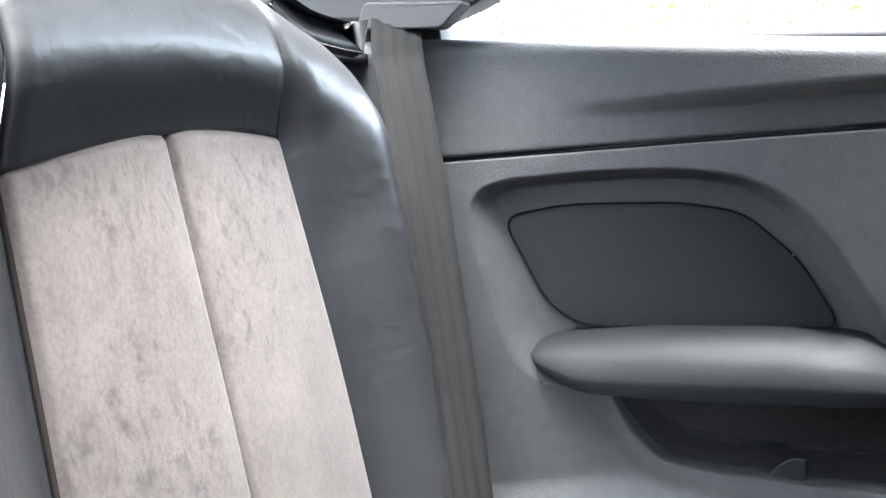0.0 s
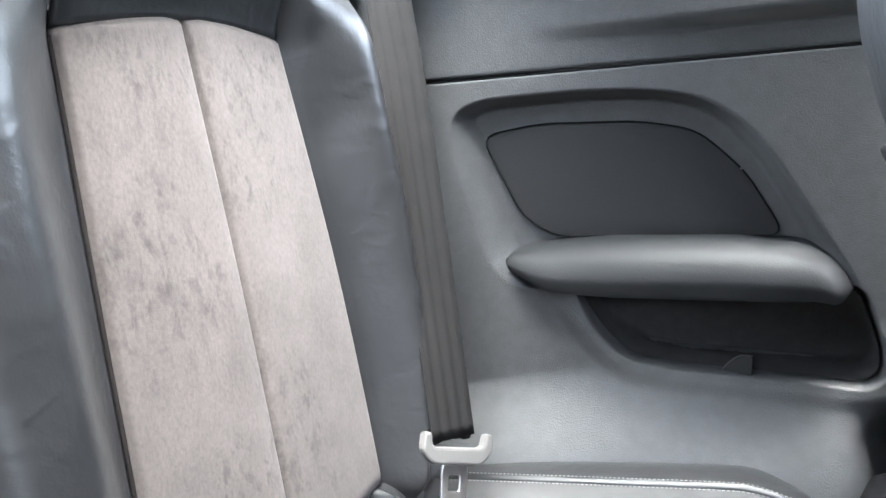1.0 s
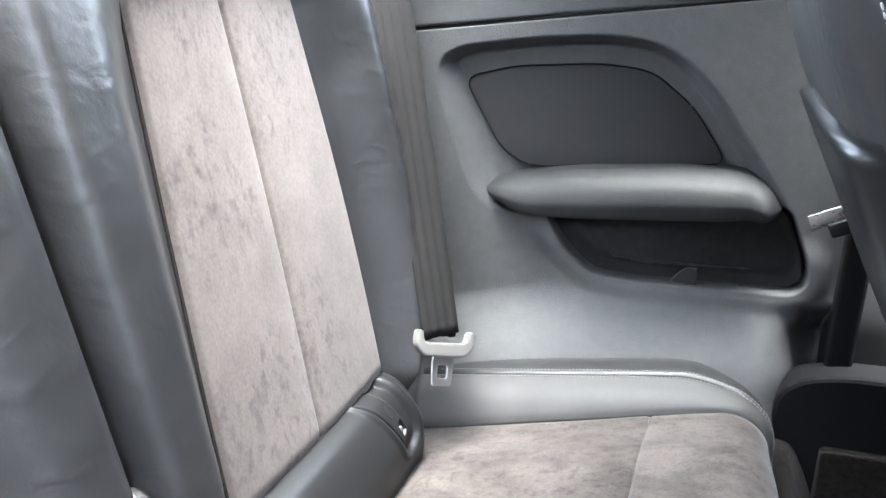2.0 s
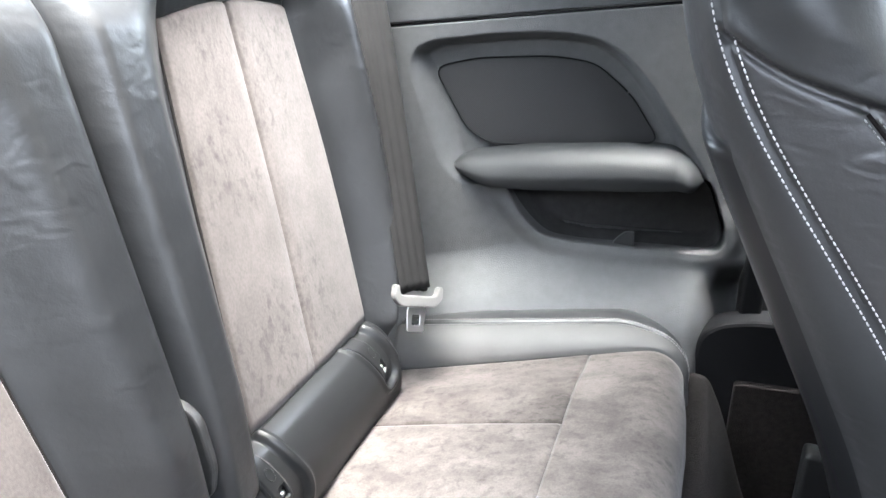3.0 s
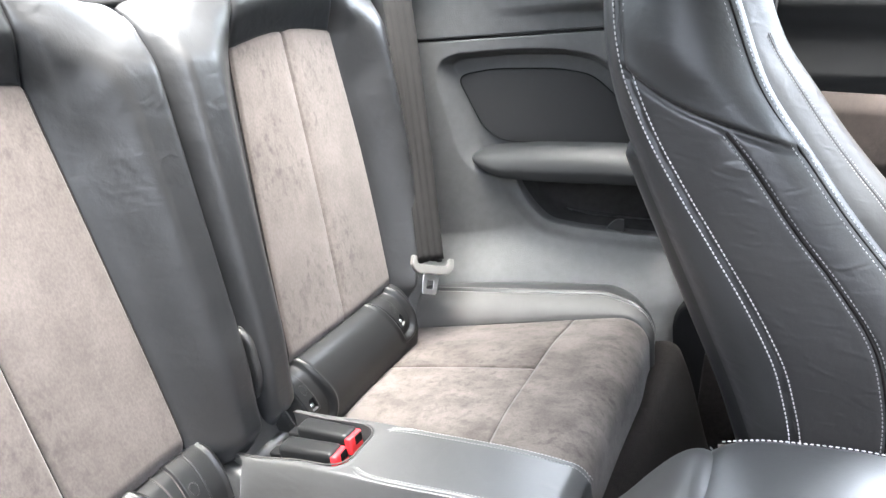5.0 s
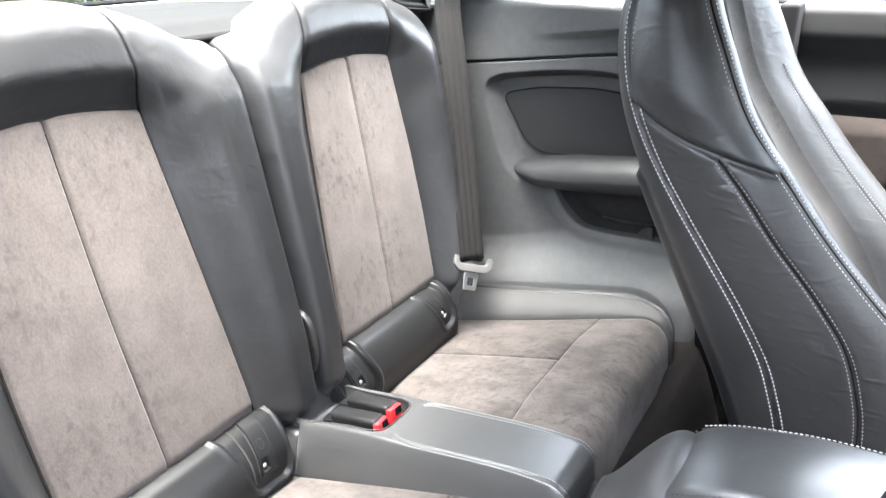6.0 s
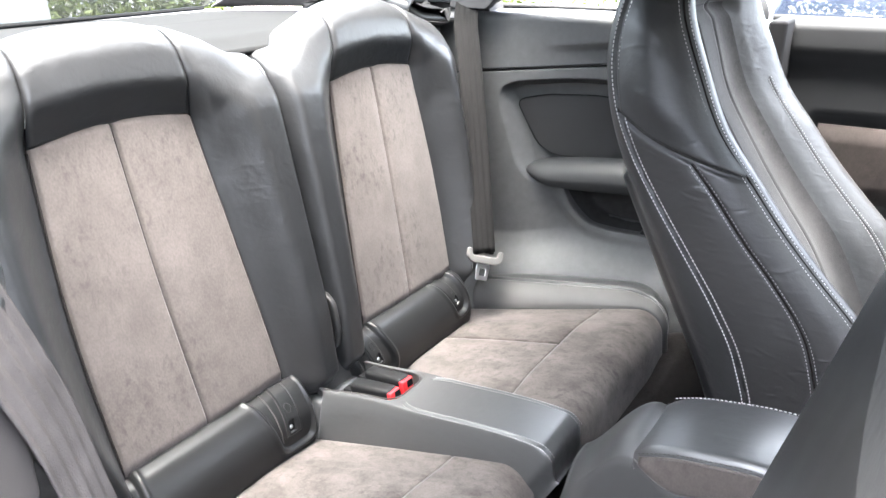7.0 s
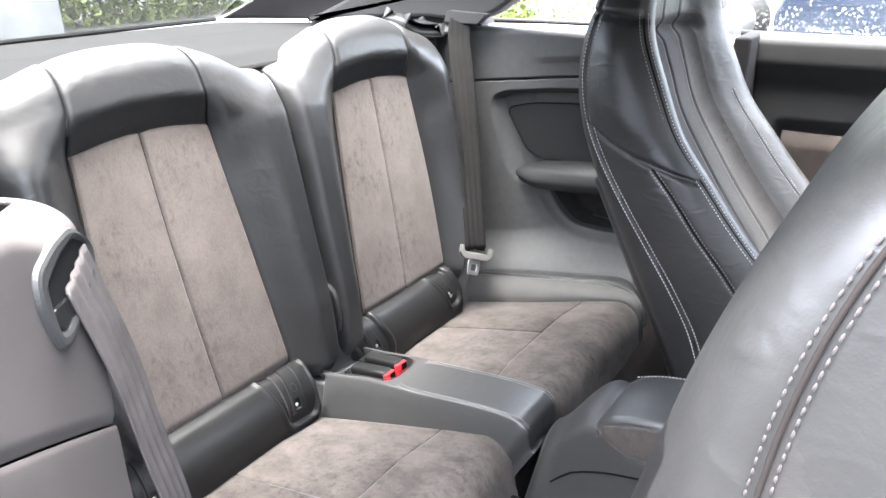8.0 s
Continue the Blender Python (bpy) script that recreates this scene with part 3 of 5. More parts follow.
def rear_back(side):
    seat = REAR[side]
    mid = 0.485 if side > 0 else 0.525

    def suede_panel(a, b):
        def f(u, v):
            h = -0.012 + (head_edge(0.25) + 0.012) * v
            s0, s1 = E_IN(h), E_OUT(h)
            q = a + (b - a) * u
            s = s0 + (s1 - s0) * q
            h = -0.012 + (head_edge(s) + 0.024) * v
            w = s1 - s0
            near = np.minimum(np.minimum(np.abs(q - mid), q), 1 - q) * w
            d = 0.004 * (1 - (2 * q - 1) ** 2) + 0.002 * ss(0, 0.02, np.abs(q - mid) * w) - 0.0055 * np.exp(-((near / 0.0024) ** 2))
            d = d - 0.012 * ss(0.02, -0.012, h) - 0.014 * ss(head_edge(s) - 0.001, head_edge(s) + 0.007, h)
            return back_point(side, s, h, d)
        return f

    patch("suede_panel", suede_panel(0, mid), 90, 90, SUEDE_WORN if side > 0 else SUEDE, seat, "taupe suede centre panel", 0.006, flip=side < 0)
    patch("suede_panel", suede_panel(mid, 1), 90, 90, SUEDE_WORN if side > 0 else SUEDE, seat, "taupe suede centre panel", 0.006, flip=side < 0)

    def seam_line(q, d, h0=-0.01, h1=0.432):
        out = []
        for h in np.linspace(h0, h1, 60):
            a, b = float(E_IN(h)), float(E_OUT(h))
            x, y, z = back_point(side, a + (b - a) * q, h, d - 0.012 * float(ss(0.02, -0.012, np.array(h))))
            out.append((float(x), float(y), float(z)))
        return out

    tube("seam", seam_line(mid, -0.0014), 0.0010, SEAM_MAT, seat, "dark sewn seam", 6)
    tube("seam", seam_line(0.0, -0.0040), 0.0018, SEAM_MAT, seat, "dark sewn seam", 6)
    tube("seam", seam_line(1.0, -0.0040), 0.0018, SEAM_MAT, seat, "dark sewn seam", 6)

    def head(u, v):
        h0 = head_edge(0.25)
        q = u
        s = 0.14 + 0.223 * q
        top = CROWN[side](s)
        ell = head_edge(s) + (top - ROLL + ROLL * math.pi / 2 + 0.10 - head_edge(s)) * v
        h, back = over_top(ell, top)
        s0, s1 = E_IN(np.minimum(h, 0.56)), E_OUT(np.minimum(h, 0.56))
        s = s0 + (s1 - s0) * q
        near = np.minimum(q, 1 - q) * 0.22
        d = 0.002 + head_swell(ell - head_edge(s)) - 0.005 * np.exp(-((near / 0.004) ** 2))
        return back_point(side, s, h, d + back)

    patch("head_panel", head, 50, 60, LEATHER, seat, "plump black leather head panel", 0.006, flip=side < 0)

    def bolster(inner):
        def f(u, v):
            q = u
            lo = -0.045 if inner else -0.03
            guess = E_IN(0.56) if inner else E_OUT(0.56)
            edge0 = 0.003 if inner else 0.486
            top = CROWN[side](guess + (edge0 - guess) * q)
            ell = lo + (top - ROLL + ROLL * math.pi / 2 + 0.10 - lo) * v
            h, back = over_top(ell, top)
            hc = np.minimum(h, 0.56)
            s0 = E_IN(hc) if inner else E_OUT(hc)
            s1 = 0.003 + 0 * hc if inner else S_OUT(hc)
            s = s0 + (s1 - s0) * q
            amp = 0.05 - 0.024 * ss(0.42, 0.50, h) - 0.012 * ss(0.1, -0.04, h)
            if inner:
                d = amp * ss(0.0, 0.6, q) - (0.6 * amp + 0.006) * np.clip((q - 0.80) / 0.20, 0, 1) ** 2.4
            else:
                d = amp * ss(0.0, 0.55, q) - (amp + 0.05) * np.clip((q - 0.48) / 0.52, 0, 1) ** 2.8
            near = q * np.abs(s1 - s0)
            rise = ell - 0.440
            d = d + (head_swell(rise) + 0.001) * (1 - ss(0.0, 0.6, q)) + 0.016 * ss(-0.09, 0.03, rise) * ss(0.0, 0.15, q) * (1 - ss(0.15, 0.6, q)) * (1 - ss(0.0, 0.075, rise))
            d = d - 0.0045 * np.exp(-((near / 0.0035) ** 2)) - 0.02 * ss(lo + 0.03, lo, ell)
            return back_point(side, s, h, d + back)
        return f

    patch("inner_bolster", bolster(True), 40, 110, LEATHER, seat, "black leather bolster beside the centre", 0.006, flip=side > 0)
    patch("outer_bolster", bolster(False), 44, 110, LEATHER, seat, "black leather bolster beside the window", 0.006, flip=side < 0)
    if side < 0:
        m = Matrix(((1, 0, 0, 0), (0, 0, 1, -0.004), (0, 1, 0, 0), (0, 0, 0, 1)))
        prism("fabric_tab", rounded([(-0.06, 0.46), (-0.026, 0.462), (-0.018, 0.50), (-0.026, 0.55), (-0.045, 0.565), (-0.07, 0.56)], 0.012, 4), m, 0.010, LEATHER_SOFT, seat, "stitched leather tab", 0.003)
        arc = curve([0.468, 0.50, 0.545, 0.56], [-0.031, -0.024, -0.032, -0.044])
        stitches("stitching", [(float(arc(z)), 0.0065, z) for z in np.linspace(0.468, 0.558, 40)], THREAD_DIM, seat, label="dull stitches round the tab", r=0.0006)

    core = patch("back_shell", lambda u, v: back_point(side, 0.01 + 0.465 * u, -0.04 + 0.50 * v, -0.075 + 0 * u), 4, 4, FLOCK, seat, "dark felt rear shell", 0.02, flip=side < 0)

    # lower trim roll with the child-seat anchors
    stops = [0, 0.25, 0.5, 0.75, 1.0]
    profile_x = curve(stops, [-0.060, -0.028, -0.004, 0.000, -0.012])
    profile_z = curve(stops, [0.460, 0.447, 0.410, 0.365, 0.318])
    run = curve(stops, [0, 0.035, 0.078, 0.123, 0.172])
    back_to = curve([0, 0.035, 0.078, 0.123, 0.172], stops)

    def on_roll(q, ell, d):
        w = back_to(ell)
        nx, nz = 0.35 + 0.63 * ss(0.0, 0.6, w), 0.93 - 0.78 * ss(0.0, 0.7, w)
        return profile_x(w) + d * nx, side * q, profile_z(w) + d * nz

    if side > 0:
        frames = ([(0.0, -0.02), (0.099, -0.02), (0.104, 0.045), (0.119, 0.093), (0.117, 0.118), (0.09, 0.135), (0.06, 0.138), (0.0, 0.13)],
                  [(0.285, -0.02), (0.347, -0.02), (0.365, 0.078), (0.360, 0.101), (0.330, 0.105)])
        flaps = ([(0.049, 0.010), (0.079, 0.010), (0.096, 0.094), (0.064, 0.096)], [(0.292, 0.008), (0.330, 0.006), (0.347, 0.082), (0.326, 0.097)])
        dividers = ([(0.026, 0.006), (0.044, 0.105)],)
    else:
        frames = ([(0.190, -0.02), (0.088, -0.02), (0.090, 0.10), (0.100, 0.127), (0.150, 0.123), (0.160, 0.112)],
                  [(0.370, -0.02), (0.435, -0.02), (0.442, 0.11), (0.42, 0.124), (0.39, 0.122)])
        flaps = ([(0.110, 0.012), (0.141, 0.008), (0.147, 0.104), (0.114, 0.106)], [(0.388, 0.008), (0.422, 0.010), (0.426, 0.098), (0.396, 0.102)])
        dividers = ([(0.158, 0.006), (0.155, 0.108)],)
    frames = [rounded(f, 0.012, 4) for f in frames]
    first, last = (0.022, 0.385) if side > 0 else (0.080, 0.455)

    def sunk(q, ell):
        d = 0 * q
        for f in frames:
            e = poly_distance(q, ell, f)
            d = d - 0.0075 * ss(0.0025, -0.0035, e) + 0.0024 * np.exp(-(((e - 0.006) / 0.0035) ** 2))
        return d

    def roll(u, v):
        q, ell = first + (last - first) * u, 0.172 * v
        d = sunk(q, ell) - 0.014 * ss(0.012, 0.0, q - first) - 0.014 * ss(0.012, 0.0, last - q) - 0.012 * ss(0.012, 0.0, ell)
        return on_roll(q, ell, d)

    patch("lower_trim", roll, 320, 110, PLASTIC_SMOOTH, seat, "satin black trim roll under the back", 0.003, flip=side > 0)
    for ends in dividers:
        (qa, la), (qb, lb) = ends
        tube("trim_joint", [tuple(float(c) for c in on_roll(qa + (qb - qa) * k / 20, np.array(la + (lb - la) * k / 20), -0.0068)) for k in range(21)], 0.0012, TRIM, seat, "thin raised line in the trim", 6)
    for c in flaps:
        def at(u, v, c=c):
            u, v = np.asarray(u, float), np.asarray(v, float)
            return tuple((1 - v) * ((1 - u) * c[0][k] + u * c[1][k]) + v * ((1 - u) * c[3][k] + u * c[2][k]) for k in (0, 1))

        def cover(u, v):
            q, ell = at(u, v)
            edge = np.minimum(np.minimum(u, 1 - u) * 0.034, np.minimum(v, 1 - v) * 0.09)
            d = -0.0095 + 0.0055 * ss(0, 0.0035, edge) - 0.0016 * np.exp(-(((u - 0.16) * 0.034 / 0.0009) ** 2)) + 0.0012 * ss(0.16, 0.2, u)
            d = d - 0.010 * ss(0.10, 0.07, np.abs(u - 0.66) * 0.5) * ss(0.70, 0.73, v) * ss(0.92, 0.89, v)
            return on_roll(q, ell, d)

        flap = patch("anchor_cover", cover, 56, 70, PLASTIC_SMOOTH, seat, "small black child-seat anchor cover", 0.002, flip=side > 0)
        rim = [(k / 20, 0.0) for k in range(21)] + [(1.0, k / 30) for k in range(1, 31)] + [(1 - k / 20, 1.0) for k in range(1, 21)]
        tube("cover_edge", [tuple(float(w) for w in on_roll(*at(u, v), -0.0062)) for u, v in rim], 0.0007, TRIM, flap, "thin paler edge", 5)
        q, ell = (float(w) for w in at(0.62, 0.50))
        ring = [tuple(float(w) for w in on_roll(q + 0.0055 * math.cos(k * math.pi / 8), np.array(ell + 0.0075 * math.sin(k * math.pi / 8)), -0.0027)) for k in range(17)]
        tube("embossed_mark", ring, 0.0007, PLASTIC_SMOOTH, flap, "round embossed mark", 5)
        q, ell = (float(w) for w in at(0.66, 0.84))
        spot = Vector([float(w) for w in on_roll(q, np.array(ell), -0.0095)])
        bm = bmesh.new()
        bmesh.ops.create_uvsphere(bm, u_segments=14, v_segments=8, radius=0.0042)
        bmesh.ops.translate(bm, vec=spot, verts=bm.verts)
        part("screw", bm, STEEL, flap, "bright steel screw")
        q, ell = (float(w) for w in at(0.66, 0.76))
        spot = Vector([float(w) for w in on_roll(q, np.array(ell), -0.0115)])
        bm = bmesh.new()
        bmesh.ops.create_cube(bm, size=1.0)
        bmesh.ops.scale(bm, vec=(0.005, 0.012, 0.010), verts=bm.verts)
        bmesh.ops.bevel(bm, geom=bm.edges[:], offset=0.001, segments=2, affect="EDGES")
        bmesh.ops.transform(bm, matrix=Matrix.Translation(spot) @ Matrix.Rotation(radians(-12), 4, "Y"), verts=bm.verts)
        part("anchor_slot", bm, DARK, flap, "dark square opening")
    return seat


for side in (1, -1):
    rear_back(side)


def cushion_line(ell):
    """Along the cushion from its back, over the front edge and down."""
    tilt, x0, z0 = math.atan(0.257), -0.045, 0.407 + 0.257 * (-0.045 - 0.248)
    run, r = 0.380, 0.042
    a = np.clip((ell - run) / r, 0, tilt + radians(84))
    rest = np.maximum(ell - run - r * (tilt + radians(84)), 0)
    s = np.minimum(ell, run)
    x = x0 + s * math.cos(tilt) + r * (np.sin(a - tilt) + math.sin(tilt)) + rest * math.cos(radians(84))
    z = z0 + s * math.sin(tilt) + r * (np.cos(a - tilt) - math.cos(tilt)) - rest * math.sin(radians(84))
    nx, nz = np.sin(a - tilt), np.cos(a - tilt)
    return x, z, nx, nz


C_IN = curve([0, 0.2, 0.34, 0.4, 0.6], [0.085, 0.07, 0.056, 0.046, 0.046])
C_OUT = curve([0, 0.2, 0.37, 0.44, 0.6], [0.456, 0.468, 0.474, 0.470, 0.462])
SEAM = 0.302


def cushion(side):
    seat = REAR[side]

    def panel(e0, e1, q0, q1):
        def f(u, v):
            ell = e0 + (e1 - e0) * u
            a, b = C_IN(ell), C_OUT(ell)
            cut = (0.283 - a) / (b - a)
            lo = a if q0 == 0 else a + (b - a) * cut
            hi = b if q1 == 1 else a + (b - a) * cut
            s = lo + (hi - lo) * v
            near = np.minimum(s - a, b - s)
            d = 0.010 * ss(0, 0.12, near) - 0.004 * ss(0.004, 0, near)
            d = d - 0.0016 * np.exp(-(((ell - SEAM) / 0.0022) ** 2)) - 0.0016 * np.exp(-(((s - 0.283) / 0.0022) ** 2)) * ss(SEAM + 0.006, SEAM, ell)
            d = d + 0.004 * np.sin(9 * ell) * np.sin(8 * s)
            x, z, nx, nz = cushion_line(ell)
            return x + nx * d, side * s, z + nz * d
        return f

    patch("rear_suede_panel", panel(0, SEAM, 0, 0.5), 60, 40, SUEDE_BLOTCHED, seat, "taupe suede panel with lighter brush marks", 0.008, flip=side < 0)
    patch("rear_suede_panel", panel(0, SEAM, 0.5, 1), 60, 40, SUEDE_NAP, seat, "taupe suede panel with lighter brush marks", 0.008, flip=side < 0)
    patch("front_suede_panel", panel(SEAM, 0.62, 0, 1), 70, 70, SUEDE_BLOTCHED, seat, "taupe suede panel that wraps the front edge", 0.008, flip=side < 0)

    def rise(ell):
        x, z, _, _ = cushion_line(ell)
        return np.clip(0.388 + 0.15 * (x + 0.03) - z, 0.012, 0.1) * ss(0.60, 0.36, ell)

    def leather_side(e):
        def f(u, v):
            ell = 0.62 * u
            x, z, nx, nz = cushion_line(ell)
            up = rise(ell)
            b = C_OUT(ell)
            k = np.clip(v / 0.5, 0, 1)
            m = np.clip((v - 0.5) / 0.5, 0, 1)
            lift = up * np.sin(k * math.pi / 2) ** 0.9 + 0.004 * np.sin(m * math.pi) - 0.014 * m * m
            turn = ss(0.47, 0.33, ell)
            lift = lift * (0.15 + 0.85 * turn)
            out = (0.052 * (1 - np.cos(k * math.pi / 2)) * 0.8 + 0.012 * k + 0.07 * m) * (0.12 + 0.88 * turn)
            seam = -0.003 * np.exp(-(((v - 0.5) / 0.02) ** 2)) - 0.005 * np.exp(-((v / 0.03) ** 2))
            d = lift + seam
            return x + nx * d, side * (b + out), z + nz * d
        return f

    f = leather_side(0)
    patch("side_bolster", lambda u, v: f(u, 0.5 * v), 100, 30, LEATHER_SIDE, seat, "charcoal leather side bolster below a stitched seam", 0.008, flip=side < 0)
    patch("edge_strip", lambda u, v: f(u, 0.5 + 0.5 * v), 100, 30, LEATHER, seat, "black leather strip beside the panel", 0.008, flip=side < 0)
    for v0 in (0.455, 0.55):
        line = [f(np.array(0.04 + 0.70 * k / 80), np.array(v0)) for k in range(81)]
        stitches("stitching", [(float(x), float(y), float(z) + 0.0006) for x, y, z in line], THREAD_GREY, seat, label="grey double stitching", step=0.0046, length=0.0031, r=0.0005)
    box("base", (-0.02, min(side * 0.07, side * 0.57), 0.1), (0.385, max(side * 0.07, side * 0.57), 0.30), CARPET, seat, "dark carpeted base under the cushion", 0.02)
    return seat


for side in (1, -1):
    cushion(side)


# ---- centre console between the rear seats ----
def console_half(x):
    return 0.057 - 0.004 * ss(0.1, 0.4, x) + 0.004 * ss(0.06, -0.02, x)


def console_height(x, s):
    half = console_half(x)
    top = 0.440 - 0.028 * ss(0.15, -0.06, x) + 0.026 * ss(0.10, 0.36, x) + 0.095 * ss(-0.012, -0.06, x) * ss(0.046, 0.024, np.abs(s))
    top = top - 0.05 * ss(0.365, 0.425, x) ** 1.6
    e = np.abs(s) - half
    return top - 0.004 * ss(-0.010, 0.0, e) ** 2 - 0.12 * ss(-0.006, 0.034, e)


def tray_half(x):
    return 0.042 + 0.006 * ss(0.07, -0.01, x)


def tray_depth(x, s):
    qx, qy = np.abs(x - 0.008) - 0.118 + 0.022, np.abs(s + 0.001) - tray_half(x) + 0.022
    d = np.hypot(np.maximum(qx, 0), np.maximum(qy, 0)) + np.minimum(np.maximum(qx, qy), 0) - 0.022
    return 0.032 * ss(0.001, -0.005, d) * ss(-0.055, -0.01, x) - 0.0006 * np.exp(-((d - 0.003) / 0.0025) ** 2)


console = thing("rear_centre_console", (0.2, 0.0, 0.2), "black leather centre console with a belt buckle tray", "console")


def cover(u, v):
    start = -0.012 - 0.05 * ss(0.64, 0.40, np.abs(2 * v - 1))
    x = start + (0.425 - start) * u
    half = console_half(x)
    s = (2 * v - 1) * (half + 0.032)
    inset = half - 0.009 - 0.010 * np.exp(-np.maximum(x - 0.14, 0) / 0.012)
    groove = -0.0009 * np.exp(-(((np.abs(s) - inset) / 0.0016) ** 2)) * ss(0.135, 0.145, x)
    z = console_height(x, s) - tray_depth(x, s) + groove
    return x - 0.55 * np.maximum(0.455 - z, 0) * ss(0.33, 0.42, x), s * (1 - 0.10 * ss(0.37, 0.425, x)), z


patch("leather_cover", cover, 300, 170, LEATHER_CONSOLE, console, "stitched black leather cover with a moulded buckle tray", 0.004)
tray_line = [(x, -0.001 - float(tray_half(np.array(x)))) for x in np.linspace(-0.036, 0.102, 24)]
tray_line += [(0.104 + 0.022 * math.sin(k * math.pi / 16), -0.019 - 0.022 * math.cos(k * math.pi / 16)) for k in range(1, 9)]
tray_line += [(x, -0.002 - y) for x, y in tray_line[::-1]]
# Pale tube paints the highlight along the tray edge.
tube("tray_rim", [(x, y, float(console_height(np.array(x), np.array(y))) + 0.0008) for x, y in tray_line], 0.0010, TRIM, console, "thin rim of the tray in a painted highlight tone", 6)
for side in (1, -1):
    for off in (0.005, 0.013):
        line = []
        for k in range(80):
            x = 0.143 + 0.252 * k / 79
            s = side * (float(console_half(np.array(x))) - off - 0.010 * math.exp(-(x - 0.14) / 0.012))
            line.append((x, s, float(console_height(np.array(x), np.array(s))) + 0.0003))
        stitches("stitching", line, THREAD_GREY, console, label="grey double stitching", step=0.0042, length=0.0027, r=0.00045)
box("rear_wrap", (-0.085, -0.066, 0.30), (-0.008, 0.066, 0.398), LEATHER_CONSOLE, console, "black leather wrap between the seat backs", 0.012)
box("console_core", (-0.03, -0.058, 0.1), (0.38, 0.058, 0.37), PLASTIC_SMOOTH, console, "hidden console core", 0.01)


def buckle(y, z, twist):
    b = thing("belt_buckle", (0.09, y, z - 0.02), "black belt buckle with red release button in the tray", "belt buckle", "rear belt buckles")
    m = Matrix.Translation((0.066, y, z)) @ Matrix.Rotation(radians(twist), 4, "Z") @ Matrix.Rotation(radians(-8), 4, "Y")
    box("housing", (-0.040, -0.0135, -0.020), (0.040, 0.0135, 0.008), PLASTIC_SMOOTH, b, "", 0.006, m, 4)
    box("release_button", (0.030, -0.0125, -0.019), (0.0455, 0.0125, 0.0045), RED, b, "bright red button", 0.0025, m)
    box("slot", (0.0405, -0.003, -0.009), (0.0462, 0.0105, 0.0030), DARK, b, "dark tongue slot", 0.0008, m)
    box("strap", (-0.060, -0.008, -0.016), (-0.04, 0.008, -0.008), DARK, b, "black rubber strap", 0.002, m)
    return b


for hx, hy in ((-0.002, -0.026), (0.004, 0.008)):
    base = float(console_height(np.array(hx), np.array(hy)) - tray_depth(np.array(hx), np.array(hy)))
    box("stalk_hole", (hx - 0.014, hy - 0.011, base - 0.012), (hx + 0.012, hy + 0.011, base + 0.003), DARK, console, "dark buckle stalk hole", 0.001)
buckle(-0.022, 0.431, 2)
buckle(0.013, 0.434, -2)


# ---- front console with armrest lid ----
fc = thing("front_centre_console", (0.7, 0.0, 0.1), "black front centre console with padded leather armrest lid", "console")


def fc_top(x):
    return 0.440 + 0.098 * ss(0.40, 0.50, x) - 0.040 * ss(0.500, 0.552, x)


def fc_body(u, v):
    x = 0.412 + 0.6 * u
    t = np.abs(2 * v - 1)
    half = 0.046 + 0.016 * ss(0.408, 0.455, x) + 0.003 * ss(0.45, 0.55, x)
    k, m = np.clip(t / 0.6, 0, 1), np.clip((t - 0.6) / 0.4, 0, 1)
    drop = 0.026 - 0.018 * ss(0.50, 0.54, x)
    s = half * k + 0.010 * m
    z = fc_top(x) - drop * k ** 2.6 - 0.32 * m
    return x - 0.075 * m * ss(0.62, 0.42, x), 0.004 + s * np.sign(2 * v - 1), z


patch("body", fc_body, 110, 100, SOFT_TOUCH, fc, "matte black console body", 0.004)


RISE = curve([0.485, 0.50, 0.552, 0.588, 0.628, 0.666, 0.75, 0.93], [0.5145, 0.5205, 0.5405, 0.548, 0.5545, 0.557, 0.558, 0.548])


def lid_seam(x):
    """The height of the seam round the lid, which rises towards the front."""
    return RISE(x)


def lid_pad(u, v):
    t = 2 * v - 1
    e, r = np.clip((np.abs(t) - 0.74) / 0.26, 0, 1), np.clip((0.10 - u) / 0.10, 0, 1)
    s = 0.002 + 0.064 * np.sign(t) * np.minimum(np.abs(t) / 0.88, 1)
    x = 0.492 + 0.016 * (np.abs(s) / 0.064) ** 4 + 0.44 * np.maximum(u - 0.035, 0)
    z = lid_seam(x) + 0.004 + 0.006 * (1 - t * t) - 0.026 * np.minimum(e ** 2 + r ** 2, 1.0) ** 0.9 - 0.002 * np.exp(-(((e - 0.62) / 0.1) ** 2))
    return x, s, z


patch("lid_pad", lid_pad, 100, 90, LEATHER_CONSOLE, fc, "padded black leather armrest lid", 0.004)
BAND = curve([0.505, 0.516, 0.527, 0.549, 0.585, 0.66, 0.92], [0.518, 0.508, 0.500, 0.4905, 0.4955, 0.512, 0.520])


